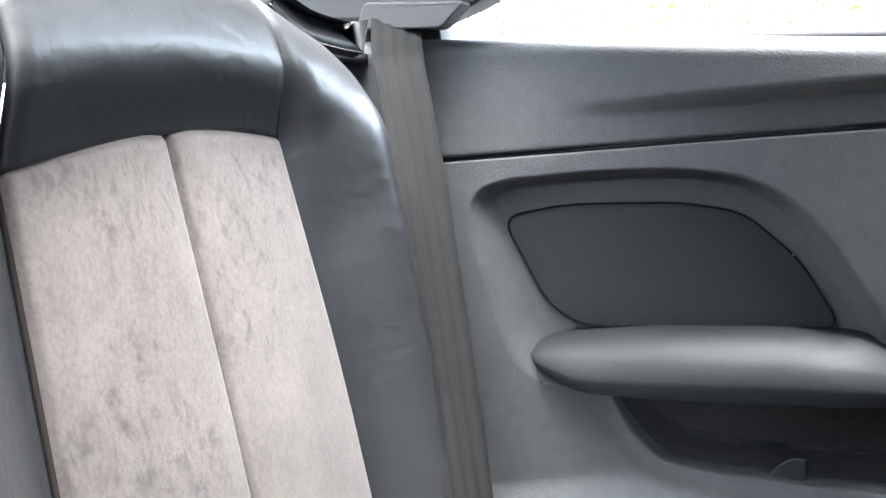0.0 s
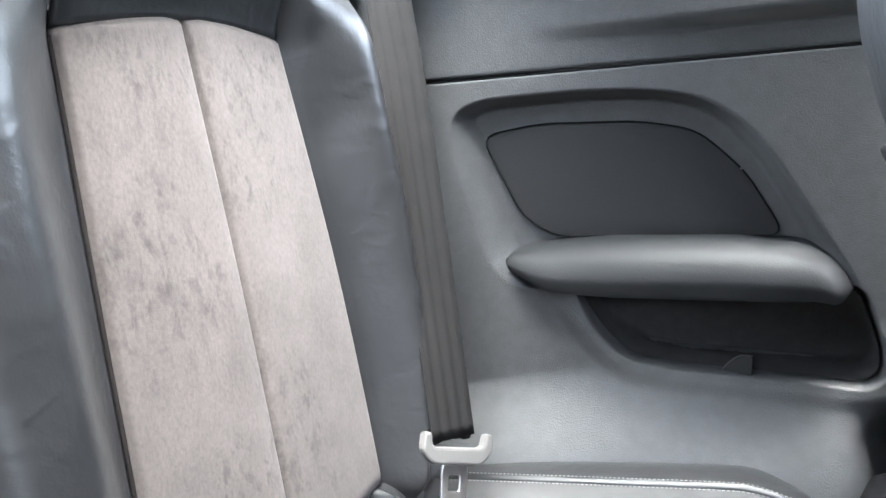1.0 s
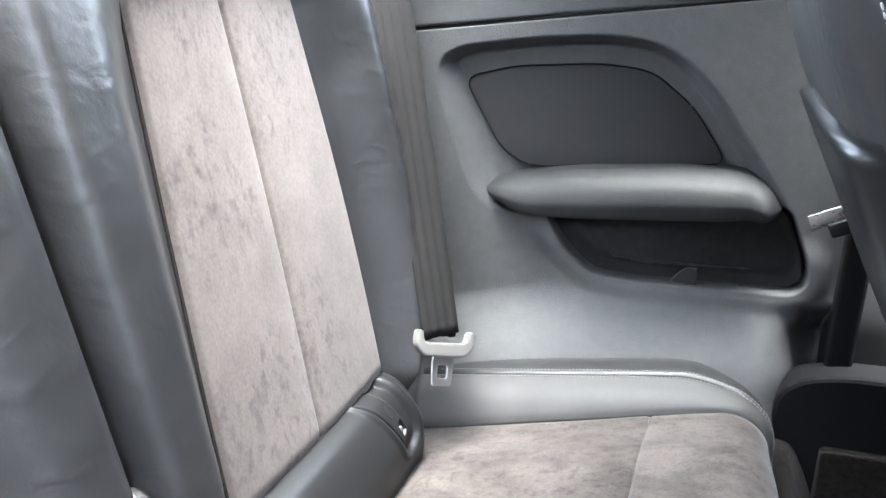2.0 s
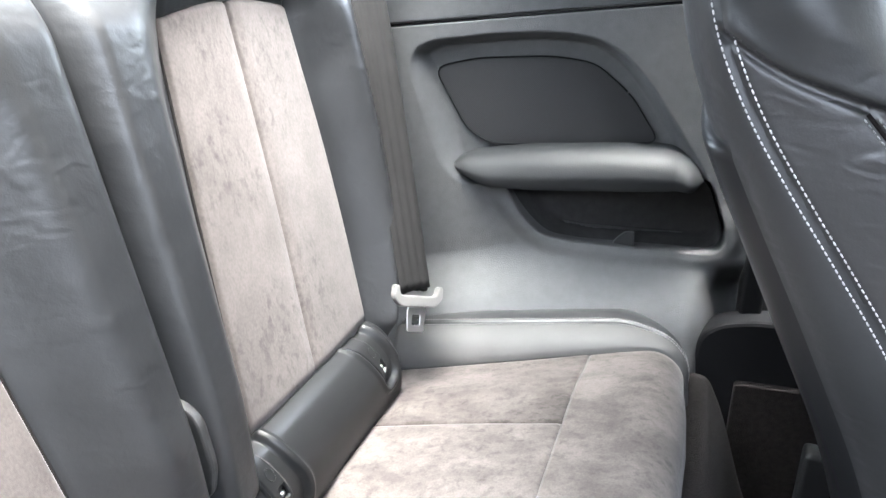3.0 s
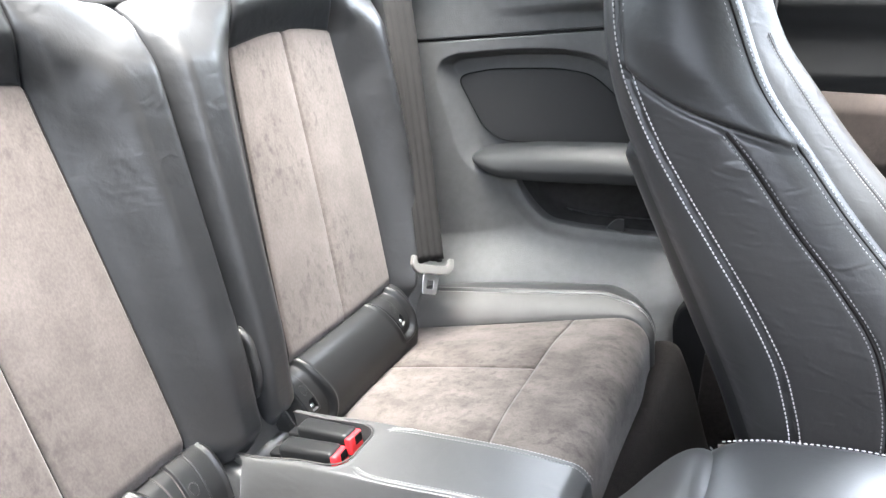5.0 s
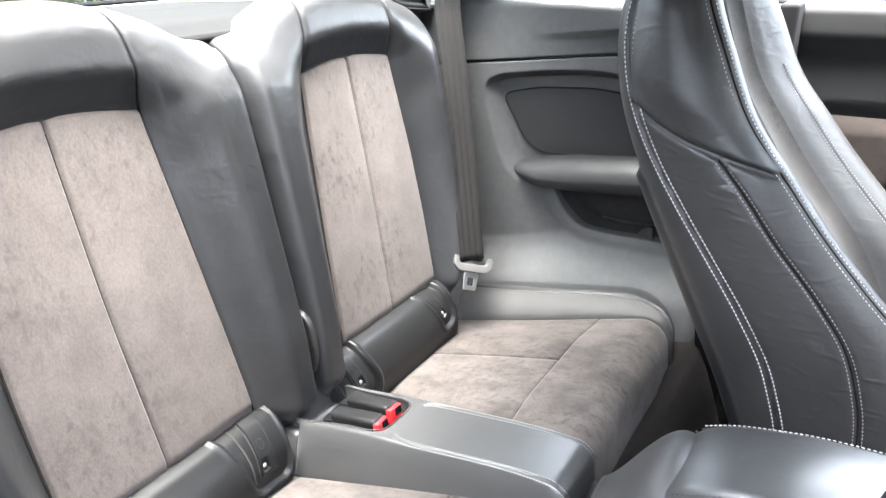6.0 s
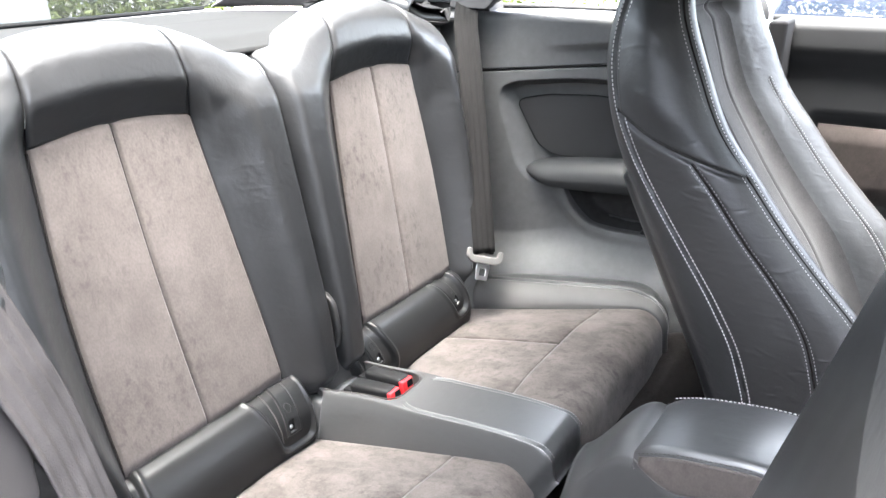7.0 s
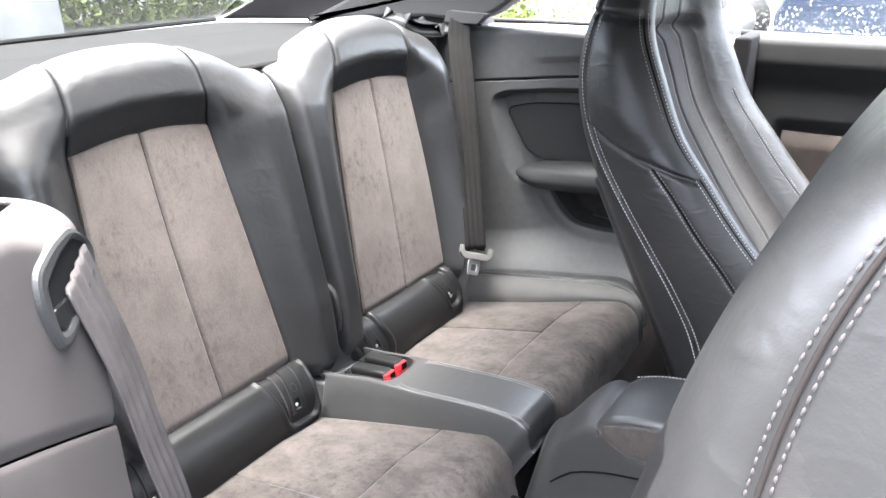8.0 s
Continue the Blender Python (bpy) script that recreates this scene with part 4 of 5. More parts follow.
for side in (1, -1):
    patch("lid_side", lambda u, v, side=side: (0.512 + 0.405 * u, 0.002 + side * (0.0635 + 0.002 * np.sin(math.pi * v)), lid_seam(0.512 + 0.405 * u) - 0.004 + (BAND(0.512 + 0.405 * u) - lid_seam(0.512 + 0.405 * u) + 0.004) * v), 80, 12, SUEDE, fc, "taupe side band of the lid", 0.003, flip=side > 0)
    tube("lid_trim", [(x, 0.002 + side * 0.0655, float(BAND(x)) - 0.001) for x in np.linspace(0.505, 0.9, 50)], 0.0011, GREY, fc, "thin pale trim line")
    tube("body_joint", [(x, 0.004 + side * 0.0685, float(z)) for x, z in zip(np.linspace(0.442, 0.80, 24), curve([0.442, 0.47, 0.496, 0.579, 0.8], [0.395, 0.424, 0.438, 0.462, 0.48])(np.linspace(0.442, 0.80, 24)))], 0.0014, DARK, fc, "dark joint in the console body")
for dz, dy in ((0.0, 0.0006), (-0.0075, 0.0030)):
    line = [(x, -0.0632 - dy, float(lid_seam(x)) + 0.002 + dz) for x in np.linspace(0.510, 0.876, 61)]
    stitches("stitching", line, THREAD_DIM, fc, label="pale double stitching", r=0.0005)
stitches("stitching", [(x, 0.0600, float(lid_seam(x)) + 0.0062) for x in np.linspace(0.515, 0.876, 61)], THREAD, fc, label="pale stitching", r=0.0007)


# ---- front seats ----
X_REAR = curve([0.30, 0.42, 0.508, 0.595, 0.68, 0.754, 0.817, 0.885, 0.96, 1.03, 1.14], [0.575, 0.535, 0.50, 0.458, 0.417, 0.381, 0.352, 0.331, 0.324, 0.338, 0.37])
X_FRONT = curve([0.30, 0.40, 0.50, 0.629, 0.683, 0.732, 0.796, 0.85, 0.925, 1.0, 1.08, 1.14], [0.83, 0.81, 0.775, 0.70, 0.648, 0.603, 0.551, 0.508, 0.470, 0.439, 0.43, 0.435])
HALF = curve([0.30, 0.45, 0.62, 0.8, 0.95, 1.03, 1.09, 1.14], [0.218, 0.225, 0.232, 0.228, 0.215, 0.195, 0.15, 0.125])
STITCH_A = curve([0.40, 0.48, 0.531, 0.564, 0.618, 0.694, 0.75, 0.809, 0.868, 0.937, 1.05], [0.592, 0.585, 0.570, 0.558, 0.528, 0.476, 0.436, 0.397, 0.368, 0.352, 0.365])
STITCH_B = curve([0.40, 0.551, 0.615, 0.673, 0.725, 0.78, 0.822, 0.86], [0.675, 0.659, 0.635, 0.592, 0.546, 0.502, 0.465, 0.435])
CREASE = curve([0.34, 0.371, 0.406, 0.454, 0.49, 0.56, 0.7], [0.884, 0.866, 0.845, 0.826, 0.815, 0.794, 0.76])
LOOP = np.array([(0.0, 0.0), (0.0, -0.5), (0.03, -0.82), (0.14, -0.965), (0.35, -1.0), (0.6, -1.01), (0.84, -0.98), (0.985, -0.89), (0.97, -0.80),
                 (0.80, -0.66), (0.60, -0.52), (0.55, -0.30), (0.55, 0.0)])


def loop_at(w):
    """Fore-aft and lateral share round half of the seat's section; w from 0 at the back to 1 in front."""
    knots = np.linspace(0, 1, len(LOOP))
    return curve(knots, LOOP[:, 0])(w), curve(knots, LOOP[:, 1])(w)


ROW = curve([0.34, 0.60, 0.80, 0.86, 0.90, 0.92, 0.94, 0.96, 0.98, 1.0, 1.06], [0.34, 0.335, 0.315, 0.292, 0.272, 0.262, 0.253, 0.240, 0.214, 0.178, 0.12])


def crease(x):
    return CREASE(x)


def front_seat(side, turn, wide=0.0):
    seat = thing("front_seat_unit", (0.75, 0.395 * side, 0.1), "black leather sports seat with pale double stitching" + ("" if side > 0 else ", folded forward"), "car seat", "front seats")
    nu, nv = 330, 230

    def seam_a(z):
        if wide:
            return X_REAR(z) + (X_FRONT(z) - X_REAR(z)) * loop_at(ROW(z) + 0.011)[0]
        return np.maximum(STITCH_A(z), X_REAR(z))

    def surface(u, v):
        z = 0.34 + 0.80 * v
        cap = ss(1.0, 0.93, v) ** 0.5
        left = u < 0.5
        w = np.where(left, 2 * u, 2 - 2 * u)
        a, b = loop_at(w)
        b = np.where(left, b, -b)
        xr, xf = X_REAR(z), X_FRONT(z)
        x = xr + (xf - xr) * a
        mid = 0.5 * (xr + xf)
        x = mid + (x - mid) * (0.35 + 0.65 * cap)
        y = HALF(z) * b * (0.5 + 0.5 * cap)
        flank = ss(0.75, 0.93, np.abs(b)) * ss(1.0, 0.86, a)
        da = np.abs(x - seam_a(z))
        groove = (-0.0005 if wide else -0.0035) * np.exp(-((da / 0.0035) ** 2))
        dc = z - crease(x)
        on = ss(0.355, 0.372, x) * (0.0 if wide else 1.0)
        across = np.clip((x - seam_a(z)) / np.maximum(xf - 0.010 - seam_a(z), 0.01), 0, 1)
        groove = groove + (0.0 if wide else 0.011) * np.sin(math.pi * across) ** 1.5 * ss(0.0, 0.05, dc) * ss(1.02, 0.97, z)
        groove = groove + on * (-0.006 * np.exp(-((dc / 0.004) ** 2)) + 0.007 * np.exp(-np.maximum(dc, 0) / 0.03) * ss(-0.002, 0.004, dc))
        db = np.abs(x - STITCH_B(z))
        groove = groove - (0.0 if wide else 0.003) * np.exp(-((db / 0.0035) ** 2)) * ss(0.004, -0.01, dc)
        groove = groove - 0.007 * np.exp(-(((z - 1.026 + 0.15 * (x - 0.36)) / 0.004) ** 2)) + 0.005 * ss(1.024, 1.034, z)
        dee = np.abs(x - (xf - 0.009))
        groove = groove - 0.0025 * np.exp(-((dee / 0.003) ** 2))
        y = y + np.sign(b) * groove * flank
        # channels in the front face
        front = ss(0.74, 0.80, w)
        for c, wd in ((0.35, 0.0028), (0.0, 0.0025)):
            x = x - 0.007 * front * np.exp(-(((np.abs(y) - c * 0.23) / wd) ** 2))
        x = x + 0.008 * front * np.cos(np.clip(y / 0.085, -1.57, 1.57)) * ss(1.0, 0.9, z)
        # neck between the back and the head part
        x = x - 0.012 * front * np.exp(-(((z - 0.985) / 0.012) ** 2))
        # raised lower shell on the back
        rear = ss(0.22, 0.16, w)
        arch = 0.785 - 0.25 * np.abs(y) ** 2
        x = x - (0.0 if wide else 0.012) * rear * ss(arch + 0.004, arch - 0.006, z)
        return x, 0.395 * side + y * side, z, w, y, dc, np.where(z > crease(x), 1, 0)

    u, v = np.meshgrid(np.linspace(0, 1, nu, endpoint=False), np.linspace(0, 1, nv + 1), indexing="ij")
    x, y, z, w, yl, dc, above = surface(u, v)
    pts = np.stack([x, y, z], -1)
    m = np.array(turn)
    pts = pts @ m[:3, :3].T + m[:3, 3]
    idx = np.arange(nu * (nv + 1)).reshape(nu, nv + 1)
    nxt = np.roll(idx, -1, axis=0)
    quads = np.stack([idx[:, :-1], nxt[:, :-1], nxt[:, 1:], idx[:, 1:]], -1)
    if side > 0:
        quads = quads[..., ::-1]
    cx, cz, cw = x[:, :-1], z[:, :-1], w[:, :-1]
    near_side = yl[:, :-1] < 0
    region = np.zeros(cx.shape, int)
    flank = (cw > 0.2) & (cw < 0.66)
    region[cw >= 0.66] = 5
    region[cw >= 0.80] = 6
    region[flank & (cx < seam_a(cz))] = 1
    region[flank & (cx >= seam_a(cz)) & (dc[:, :-1] >= 0)] = 2
    region[flank & (cx >= seam_a(cz)) & (dc[:, :-1] < 0) & (cx < STITCH_B(cz))] = 3
    region[flank & (cx >= seam_a(cz)) & (dc[:, :-1] < 0) & (cx >= STITCH_B(cz))] = 4
    region[(region == 0) & (cz < 0.785)] = 7
    region[(cz > 0.99) & (cw >= 0.66)] = 8
    region[(cz > 1.026 - 0.15 * (cx - 0.36)) & (cw > 0.2)] = 8
    names = {0: ("back_panel", LEATHER_SOFT), 1: ("rear_side_strip", LEATHER_SOFT), 2: ("shoulder_panel", LEATHER_SOFT), 3: ("side_panel", LEATHER_FLANK), 4: ("front_side_panel", LEATHER_FLANK),
             5: ("front_bolster", LEATHER_SOFT), 6: ("centre_panel", SUEDE_DARK), 7: ("back_shell", PLASTIC_SMOOTH), 8: ("head_part", LEATHER_SOFT)}
    flat = pts.reshape(-1, 3)
    for key, (name, mat) in names.items():
        for half in ((True, False) if key in (1, 2, 3, 4, 5) else (None,)):
            pick = (region == key) if half is None else (region == key) & (near_side == half)
            q = quads[pick]
            if len(q) == 0:
                continue
            used, inv = np.unique(q, return_inverse=True)
            link_mesh(name, flat[used], inv.reshape(-1, 4).tolist(), mat, seat)

    def on_flank(px, pz, hand):
        """A point just above the flank at that place of the side view."""
        xr, xf = float(X_REAR(pz)), float(X_FRONT(pz))
        a = (px - xr) / (xf - xr)
        ws = np.linspace(0.17, 0.60, 120)
        aa, bb = loop_at(ws)
        b = float(np.interp(a, aa, bb))
        return turn @ Vector((px, 0.395 * side + side * hand * (float(HALF(pz)) * abs(b) - 0.0002), pz))

    def on_loop(w, pz, hand):
        a, b = (float(c) for c in loop_at(np.array(w)))
        cap = float(ss(1.0, 0.93, np.array((pz - 0.34) / 0.8))) ** 0.5
        xr, xf = float(X_REAR(pz)), float(X_FRONT(pz))
        px, c = xr + (xf - xr) * a, 0.5 * (xr + xf)
        px = c + (px - c) * (0.35 + 0.65 * cap)
        return turn @ Vector((px - 0.0012, 0.395 * side + side * hand * (float(HALF(pz)) * abs(b) * (0.5 + 0.5 * cap) + 0.0006), pz))

    mid_y = 0.395 * side
    box("cushion", (0.60, mid_y - 0.22, 0.24), (1.10, mid_y + 0.22, 0.40), LEATHER, seat, "black leather seat cushion", 0.04, seg=4)
    for s in (-0.19, 0.19):
        box("rail", (0.56, mid_y + s - 0.02, 0.1), (1.08, mid_y + s + 0.02, 0.24), PLASTIC_SMOOTH, seat, "black seat rail cover", 0.008)
    for hand in (-1, 1):
        if wide:
            seam = [on_loop(float(ROW(q)) + 0.011, q, hand) for q in np.linspace(0.45, 1.05, 90)]
            tube("seam", seam, 0.0013, SEAM_MAT, seat, "dark sewn seam", 6)
        for off in (-0.0055, 0.0055):
            if wide:
                line = [on_loop(float(ROW(q)) + 0.011 + 2 * off, q, hand) for q in np.linspace(0.45, 1.05, 160)]
            else:
                line = [on_flank(float(seam_a(np.array(q))) + off, q, hand) for q in np.linspace(0.40, 1.02, 120)]
            stitches("stitching", line, THREAD if not wide else THREAD_DIM, seat, label="pale double stitching", r=0.00075 if not wide else 0.0007, step=0.0056, length=0.0041)
        tube("seam", [on_flank(float(STITCH_B(q)), q, hand) + Vector((0, -0.0018 * side * hand, 0)) for q in np.linspace(0.42, 0.815, 60)], 0.0016, SEAM_MAT, seat, "dark sewn seam", 6)
        tube("seam", [on_flank(float(X_FRONT(q)) - 0.009, q, hand) + Vector((0, -0.0014 * side * hand, 0)) for q in np.linspace(0.50, 1.02, 70)], 0.0015, SEAM_MAT, seat, "dark sewn seam", 6)
        for off in (-0.0048, 0.0048):
            stitches("stitching", [on_flank(float(STITCH_B(q)) + off, q, hand) for q in np.linspace(0.42, 0.815, 90)], THREAD_GREY, seat, label="grey double stitching", r=0.0006)
        for off in (0.0045, 0.0135):
            stitches("stitching", [on_flank(float(X_FRONT(q)) - off, q, hand) for q in np.linspace(0.50, 1.10, 130)], THREAD, seat, label="pale double stitching", r=0.0005)
    for hand in (-1, 1):
        for off in (0.0, 0.012):
            stitches("stitching", [on_loop(0.708 + off, q, hand) + Vector((0.0022, 0, 0)) for q in np.linspace(0.44, 0.87, 90)], THREAD_GREY, seat, label="grey double stitching", r=0.0006)
        tube("seam", [on_loop(0.714, q, hand) + Vector((0.0014, 0, 0)) for q in np.linspace(0.44, 0.87, 60)], 0.0009, SEAM_MAT, seat, "dark sewn seam", 6)
    return seat


front_seat(1, Matrix.Identity(4))
fold = Matrix.Translation((0.606, -0.355, 0.468)) @ Matrix.Rotation(radians(39.6), 4, "Y") @ Matrix.Diagonal((1, 0.93, 1, 1)) @ Matrix.Translation((-0.56, 0.395, -0.38))
front_seat(-1, fold, 0.033)


# ---- belts ----
def webbing(name, pts, across, width, parent, label="", mat=WEB):
    """A woven strap: a thin band with three lengthwise ribs."""
    pts = [Vector(p) for p in pts]
    n = 60
    ks = np.linspace(0, len(pts) - 1, n)
    cx = [curve(range(len(pts)), [p[c] for p in pts])(ks) for c in range(3)]
    line = np.stack(cx, -1)
    acr = np.array([Vector(across[0]).lerp(Vector(across[-1]), k / (n - 1)).normalized() for k in range(n)])
    tang = np.gradient(line, axis=0)
    tang /= np.linalg.norm(tang, axis=1, keepdims=True)
    acr -= tang * (acr * tang).sum(1, keepdims=True)
    acr /= np.linalg.norm(acr, axis=1, keepdims=True)
    nor = np.cross(acr, tang)

    def f(u, v):
        k = np.round(v * (n - 1)).astype(int)
        ribs = 0.0011 * np.cos(u * math.pi * 4) ** 2
        p = line[k] + acr[k] * ((u - 0.5) * width)[..., None] + nor[k] * ribs[..., None]
        return p[..., 0], p[..., 1], p[..., 2]

    return patch(name, f, 36, n - 1, mat, parent, label, 0.0014)


belt = thing("rear_seat_belt", (0.0, 0.45, 0.45), "black rear seat belt with pale grey tongue resting on the cushion", "seat belt")
webbing("webbing", [(-0.126, 0.566, 0.976), (-0.110, 0.534, 0.935), (-0.080, 0.505, 0.84), (-0.035, 0.462, 0.66), (0.008, 0.416, 0.494)], [(0.93, 0.36, -0.1), (0.62, 0.75, -0.2)], 0.048, belt)
webbing("lower_webbing", [(0.004, 0.424, 0.492), (-0.006, 0.430, 0.505), (-0.052, 0.476, 0.66)], [(0.62, 0.75, -0.2), (0.62, 0.75, -0.2)], 0.046, belt)
ax = Vector((0.62, 0.73, -0.29)).normalized()
ay = Vector((0.20, -0.26, -0.944))
ay = (ay - ax * ay.dot(ax)).normalized()
az = ax.cross(ay)
if az.y > 0:
    az = -az
tongue = Matrix((( ax.x, ay.x, az.x, 0.010), (ax.y, ay.y, az.y, 0.409), (ax.z, ay.z, az.z, 0.489), (0, 0, 0, 1)))
prism("tongue_grip", rounded([(-0.039, -0.014), (-0.031, -0.014), (-0.029, 0.0), (0.029, 0.0), (0.031, -0.014), (0.039, -0.014), (0.040, 0.004), (0.028, 0.016), (-0.028, 0.016), (-0.040, 0.004)], 0.006, 3), tongue, 0.012, GREY, belt, "pale grey plastic tongue grip", 0.0025)
prism("latch_plate", rounded([(-0.013, 0.014), (0.013, 0.014), (0.015, 0.022), (0.013, 0.050), (-0.013, 0.050), (-0.015, 0.022)], 0.003, 3), tongue @ Matrix.Translation((0, 0, 0.004)), 0.0028, STEEL, belt, "bright steel latch plate", 0.0006, rounded([(-0.0065, 0.026), (0.0065, 0.026), (0.0065, 0.041), (-0.0065, 0.041)], 0.002, 2))


PN = Vector((0.75, 0.66, 0)).normalized()
PT = Vector((-PN.y, PN.x, 0))
PO = Vector((0.43, -0.655, 0))


def pillar_cover(u, v, upper):
    """The front face of the door pillar: across it, up it, and rounded over at its edge and top."""
    k = np.clip(v / 0.8, 0, 1)
    q = np.clip((v - 0.8) / 0.2, 0, 1) * math.pi / 2
    a = np.clip((u - 0.72) / 0.28, 0, 1) * math.pi / 2
    t = -0.13 + 0.15 * np.minimum(u / 0.72, 1) + 0.016 * np.sin(a)
    joint = 0.864 - 0.52 * t
    top = 0.975 + 0.02 * ss(0.0, -0.06, t)
    z = (joint + (top - joint) * k if upper else 0.30 + (joint - 0.0015 - 0.30) * np.clip(v / 0.97, 0, 1)) + (0.02 * np.sin(q) if upper else 0)
    t = t - 0.014 * ss(0.95, 0.80, z) * np.clip(u, 0, 1)
    edge = ss(0.012, 0.0, z - joint) if upper else ss(0.94, 1.0, v)
    d = -0.022 * (1 - np.cos(a)) - (0.03 * (1 - np.cos(q)) if upper else 0) - 0.0025 * edge ** 2
    return PO.x + PT.x * t + PN.x * d, PO.y + PT.y * t + PN.y * d, z


lower = thing("door_pillar", (0.4, -0.66, 0.3), "dark grey plastic door pillar trim with a belt guide", "pillar", "", "structure")
patch("upper_cover", lambda u, v: pillar_cover(u, v, True), 80, 110, TRIM, lower, "", 0.004)
patch("lower_cover", lambda u, v: pillar_cover(u, v, False), 80, 110, TRIM, lower, "", 0.004)

def pillar_joint(u, v):
    x, y, z = pillar_cover(u, 0 * v, True)
    return x - 0.007 * PN.x, y - 0.007 * PN.y, z - 0.025 + 0.05 * v


patch("joint_backing", pillar_joint, 30, 4, DARK, lower, "dark backing behind the joint", 0.002)

fb = thing("front_seat_belt", (0.40, -0.63, 0.5), "black front seat belt running from its guide in the door pillar", "seat belt", "front seat belts")
gm = Matrix(((PT.x, 0, PN.x, PO.x), (PT.y, 0, PN.y, PO.y), (0, 1, 0, 0.0), (0, 0, 0, 1)))
outer = rounded([(0.0085, 0.986), (-0.015, 0.985), (-0.039, 0.979), (-0.043, 0.963), (-0.0385, 0.946), (-0.032, 0.931), (-0.022, 0.928), (-0.010, 0.932), (0.0305, 0.948), (0.034, 0.967)], 0.008, 4)
inner = rounded([(0.0092, 0.978), (-0.012, 0.975), (-0.031, 0.968), (-0.0305, 0.954), (-0.028, 0.940), (-0.020, 0.938), (0.0014, 0.944), (0.0275, 0.957), (0.024, 0.970)], 0.005, 4)
prism("belt_guide", outer, gm @ Matrix.Translation((0, 0, -0.006)), 0.0095, ARMREST, fb, "dark grey plastic belt guide frame", 0.003, inner)
prism("guide_opening", inner, gm @ Matrix.Translation((0, 0, -0.004)), 0.0048, DARK, fb, "dark opening of the guide")
prism("guide_ledge", rounded([(-0.0295, 0.954), (-0.006, 0.953), (0.0005, 0.946), (-0.020, 0.9385), (-0.0275, 0.941)], 0.003, 3), gm @ Matrix.Translation((0, 0, -0.003)), 0.0055, PLASTIC_SMOOTH, fb, "black ledge under the opening", 0.001)
webbing("webbing", [(0.430, -0.651, 0.963), (0.413, -0.628, 0.885), (0.401, -0.614, 0.81), (0.378, -0.59, 0.70), (0.34, -0.56, 0.5)], [(0.66, -0.75, 0.1), (0.6, -0.8, 0.0)], 0.038, fb, "brownish webbing in a lit, paler tone", WEB_LIT)
tg = thing("front_belt_tongue", (0.40, 0.60, 0.6), "bright steel belt tongue hanging beside the front seat", "belt tongue")
tm = Matrix.Translation((0.402, 0.602, 0.617)) @ Matrix.Rotation(radians(-25), 4, "Y")
box("latch_plate", (-0.004, -0.002, -0.006), (0.05, 0.001, 0.012), STEEL, tg, "bright steel latch plate", 0.0008, tm)
box("tongue_grip", (0.012, -0.006, -0.022), (0.045, 0.005, -0.004), PLASTIC_SMOOTH, tg, "black grip", 0.003, tm)


# ---- pillars, windows, deck, roof ----
def pillar(side):
    out = rounded([(-0.62, 0.952), (-0.40, 0.966), (-0.22, 0.972), (-0.10, 0.966), (-0.045, 0.985), (0.10, 1.075), (0.34, 1.17), (0.34, 1.26), (0.22, 1.26)], 0.012, 4)
    y0 = 0.57 if side > 0 else -0.63
    m = Matrix(((1, 0, 0, 0), (0, 0, 1, y0), (0, 1, 0, 0), (0, 0, 0, 1)))
    p = thing("rear_pillar", (-0.2, side * 0.6, 0.97), "dark trimmed rear roof pillar beside the quarter window", "pillar", "rear pillars", "structure")
    prism("pillar_trim", out, m, 0.06, PILLAR, p, "", 0.008)
    def flank(u, v):
        """The broad trim between the rear window and the dark pillar."""
        x = (1 - v) * (-1.02 + 0.43 * u) + v * (-0.03 + 0.30 * u)
        y = (1 - v) * 0.622 + v * 0.55 - 0.05 * (1 - u) * v + 0.012 * np.sin(math.pi * u)
        return x, side * y, (1 - v) * (0.938 + 0.012 * u) + v * 1.262
    patch("window_side_trim", flank, 24, 24, TRIM, p, "grey trim beside the rear window", 0.008, flip=side < 0)
    prism("belt_outlet", rounded([(-0.165, 0.964), (-0.075, 0.962), (-0.05, 0.985), (-0.155, 0.99)], 0.006, 3), Matrix(((1, 0, 0, 0), (0, 0, 1, y0 - 0.016 if side > 0 else y0 + 0.052), (0, 1, 0, 0), (0, 0, 0, 1))), 0.024, PILLAR, p, "black belt outlet", 0.002)
    prism("pillar_foot", rounded([(-0.63, 0.93), (-0.09, 0.94), (-0.096, 0.972), (-0.63, 0.962)], 0.004, 3), Matrix(((1, 0, 0, 0), (0, 0, 1, side * 0.63 - 0.03), (0, 1, 0, 0), (0, 0, 0, 1))), 0.06, TRIM, p, "grey trim at the foot of the pillar", 0.002)


for side in (1, -1):
    pillar(side)

deck = patch("parcel_shelf", lambda u, v: (-0.16 - 0.90 * u, -0.66 + 1.32 * v, 0.955 - 0.014 * ss(0.10, 0.0, u) - 0.03 * u + 0.004 * np.sin(math.pi * v) - 0.004 * np.exp(-(((u - 0.53) / 0.006) ** 2)) * ss(0.1, 0.14, v) * ss(0.82, 0.78, v)), 80, 40, SHELF, None, "", 0.01, flip=True)
tagged(deck, "smooth dark luggage cover behind the rear seats", "parcel shelf", kind="structure")
tail = box("rear_bulkhead", (-1.12, -0.7, 0.1), (-1.07, 0.7, 0.925), PLASTIC, None, bevel=0.004)
tagged(tail, "dark trim behind the luggage cover", "bulkhead", kind="structure")
for side in (1, -1):
    skin = box("body_side", (-1.12, min(side * 0.80, side * 0.84), 0.0), (0.47 if side < 0 else 1.6, max(side * 0.80, side * 0.84), 0.93), WHITE_PAINT, None, bevel=0.006)
    tagged(skin, "painted outer body side of the car", "body side", kind="structure")

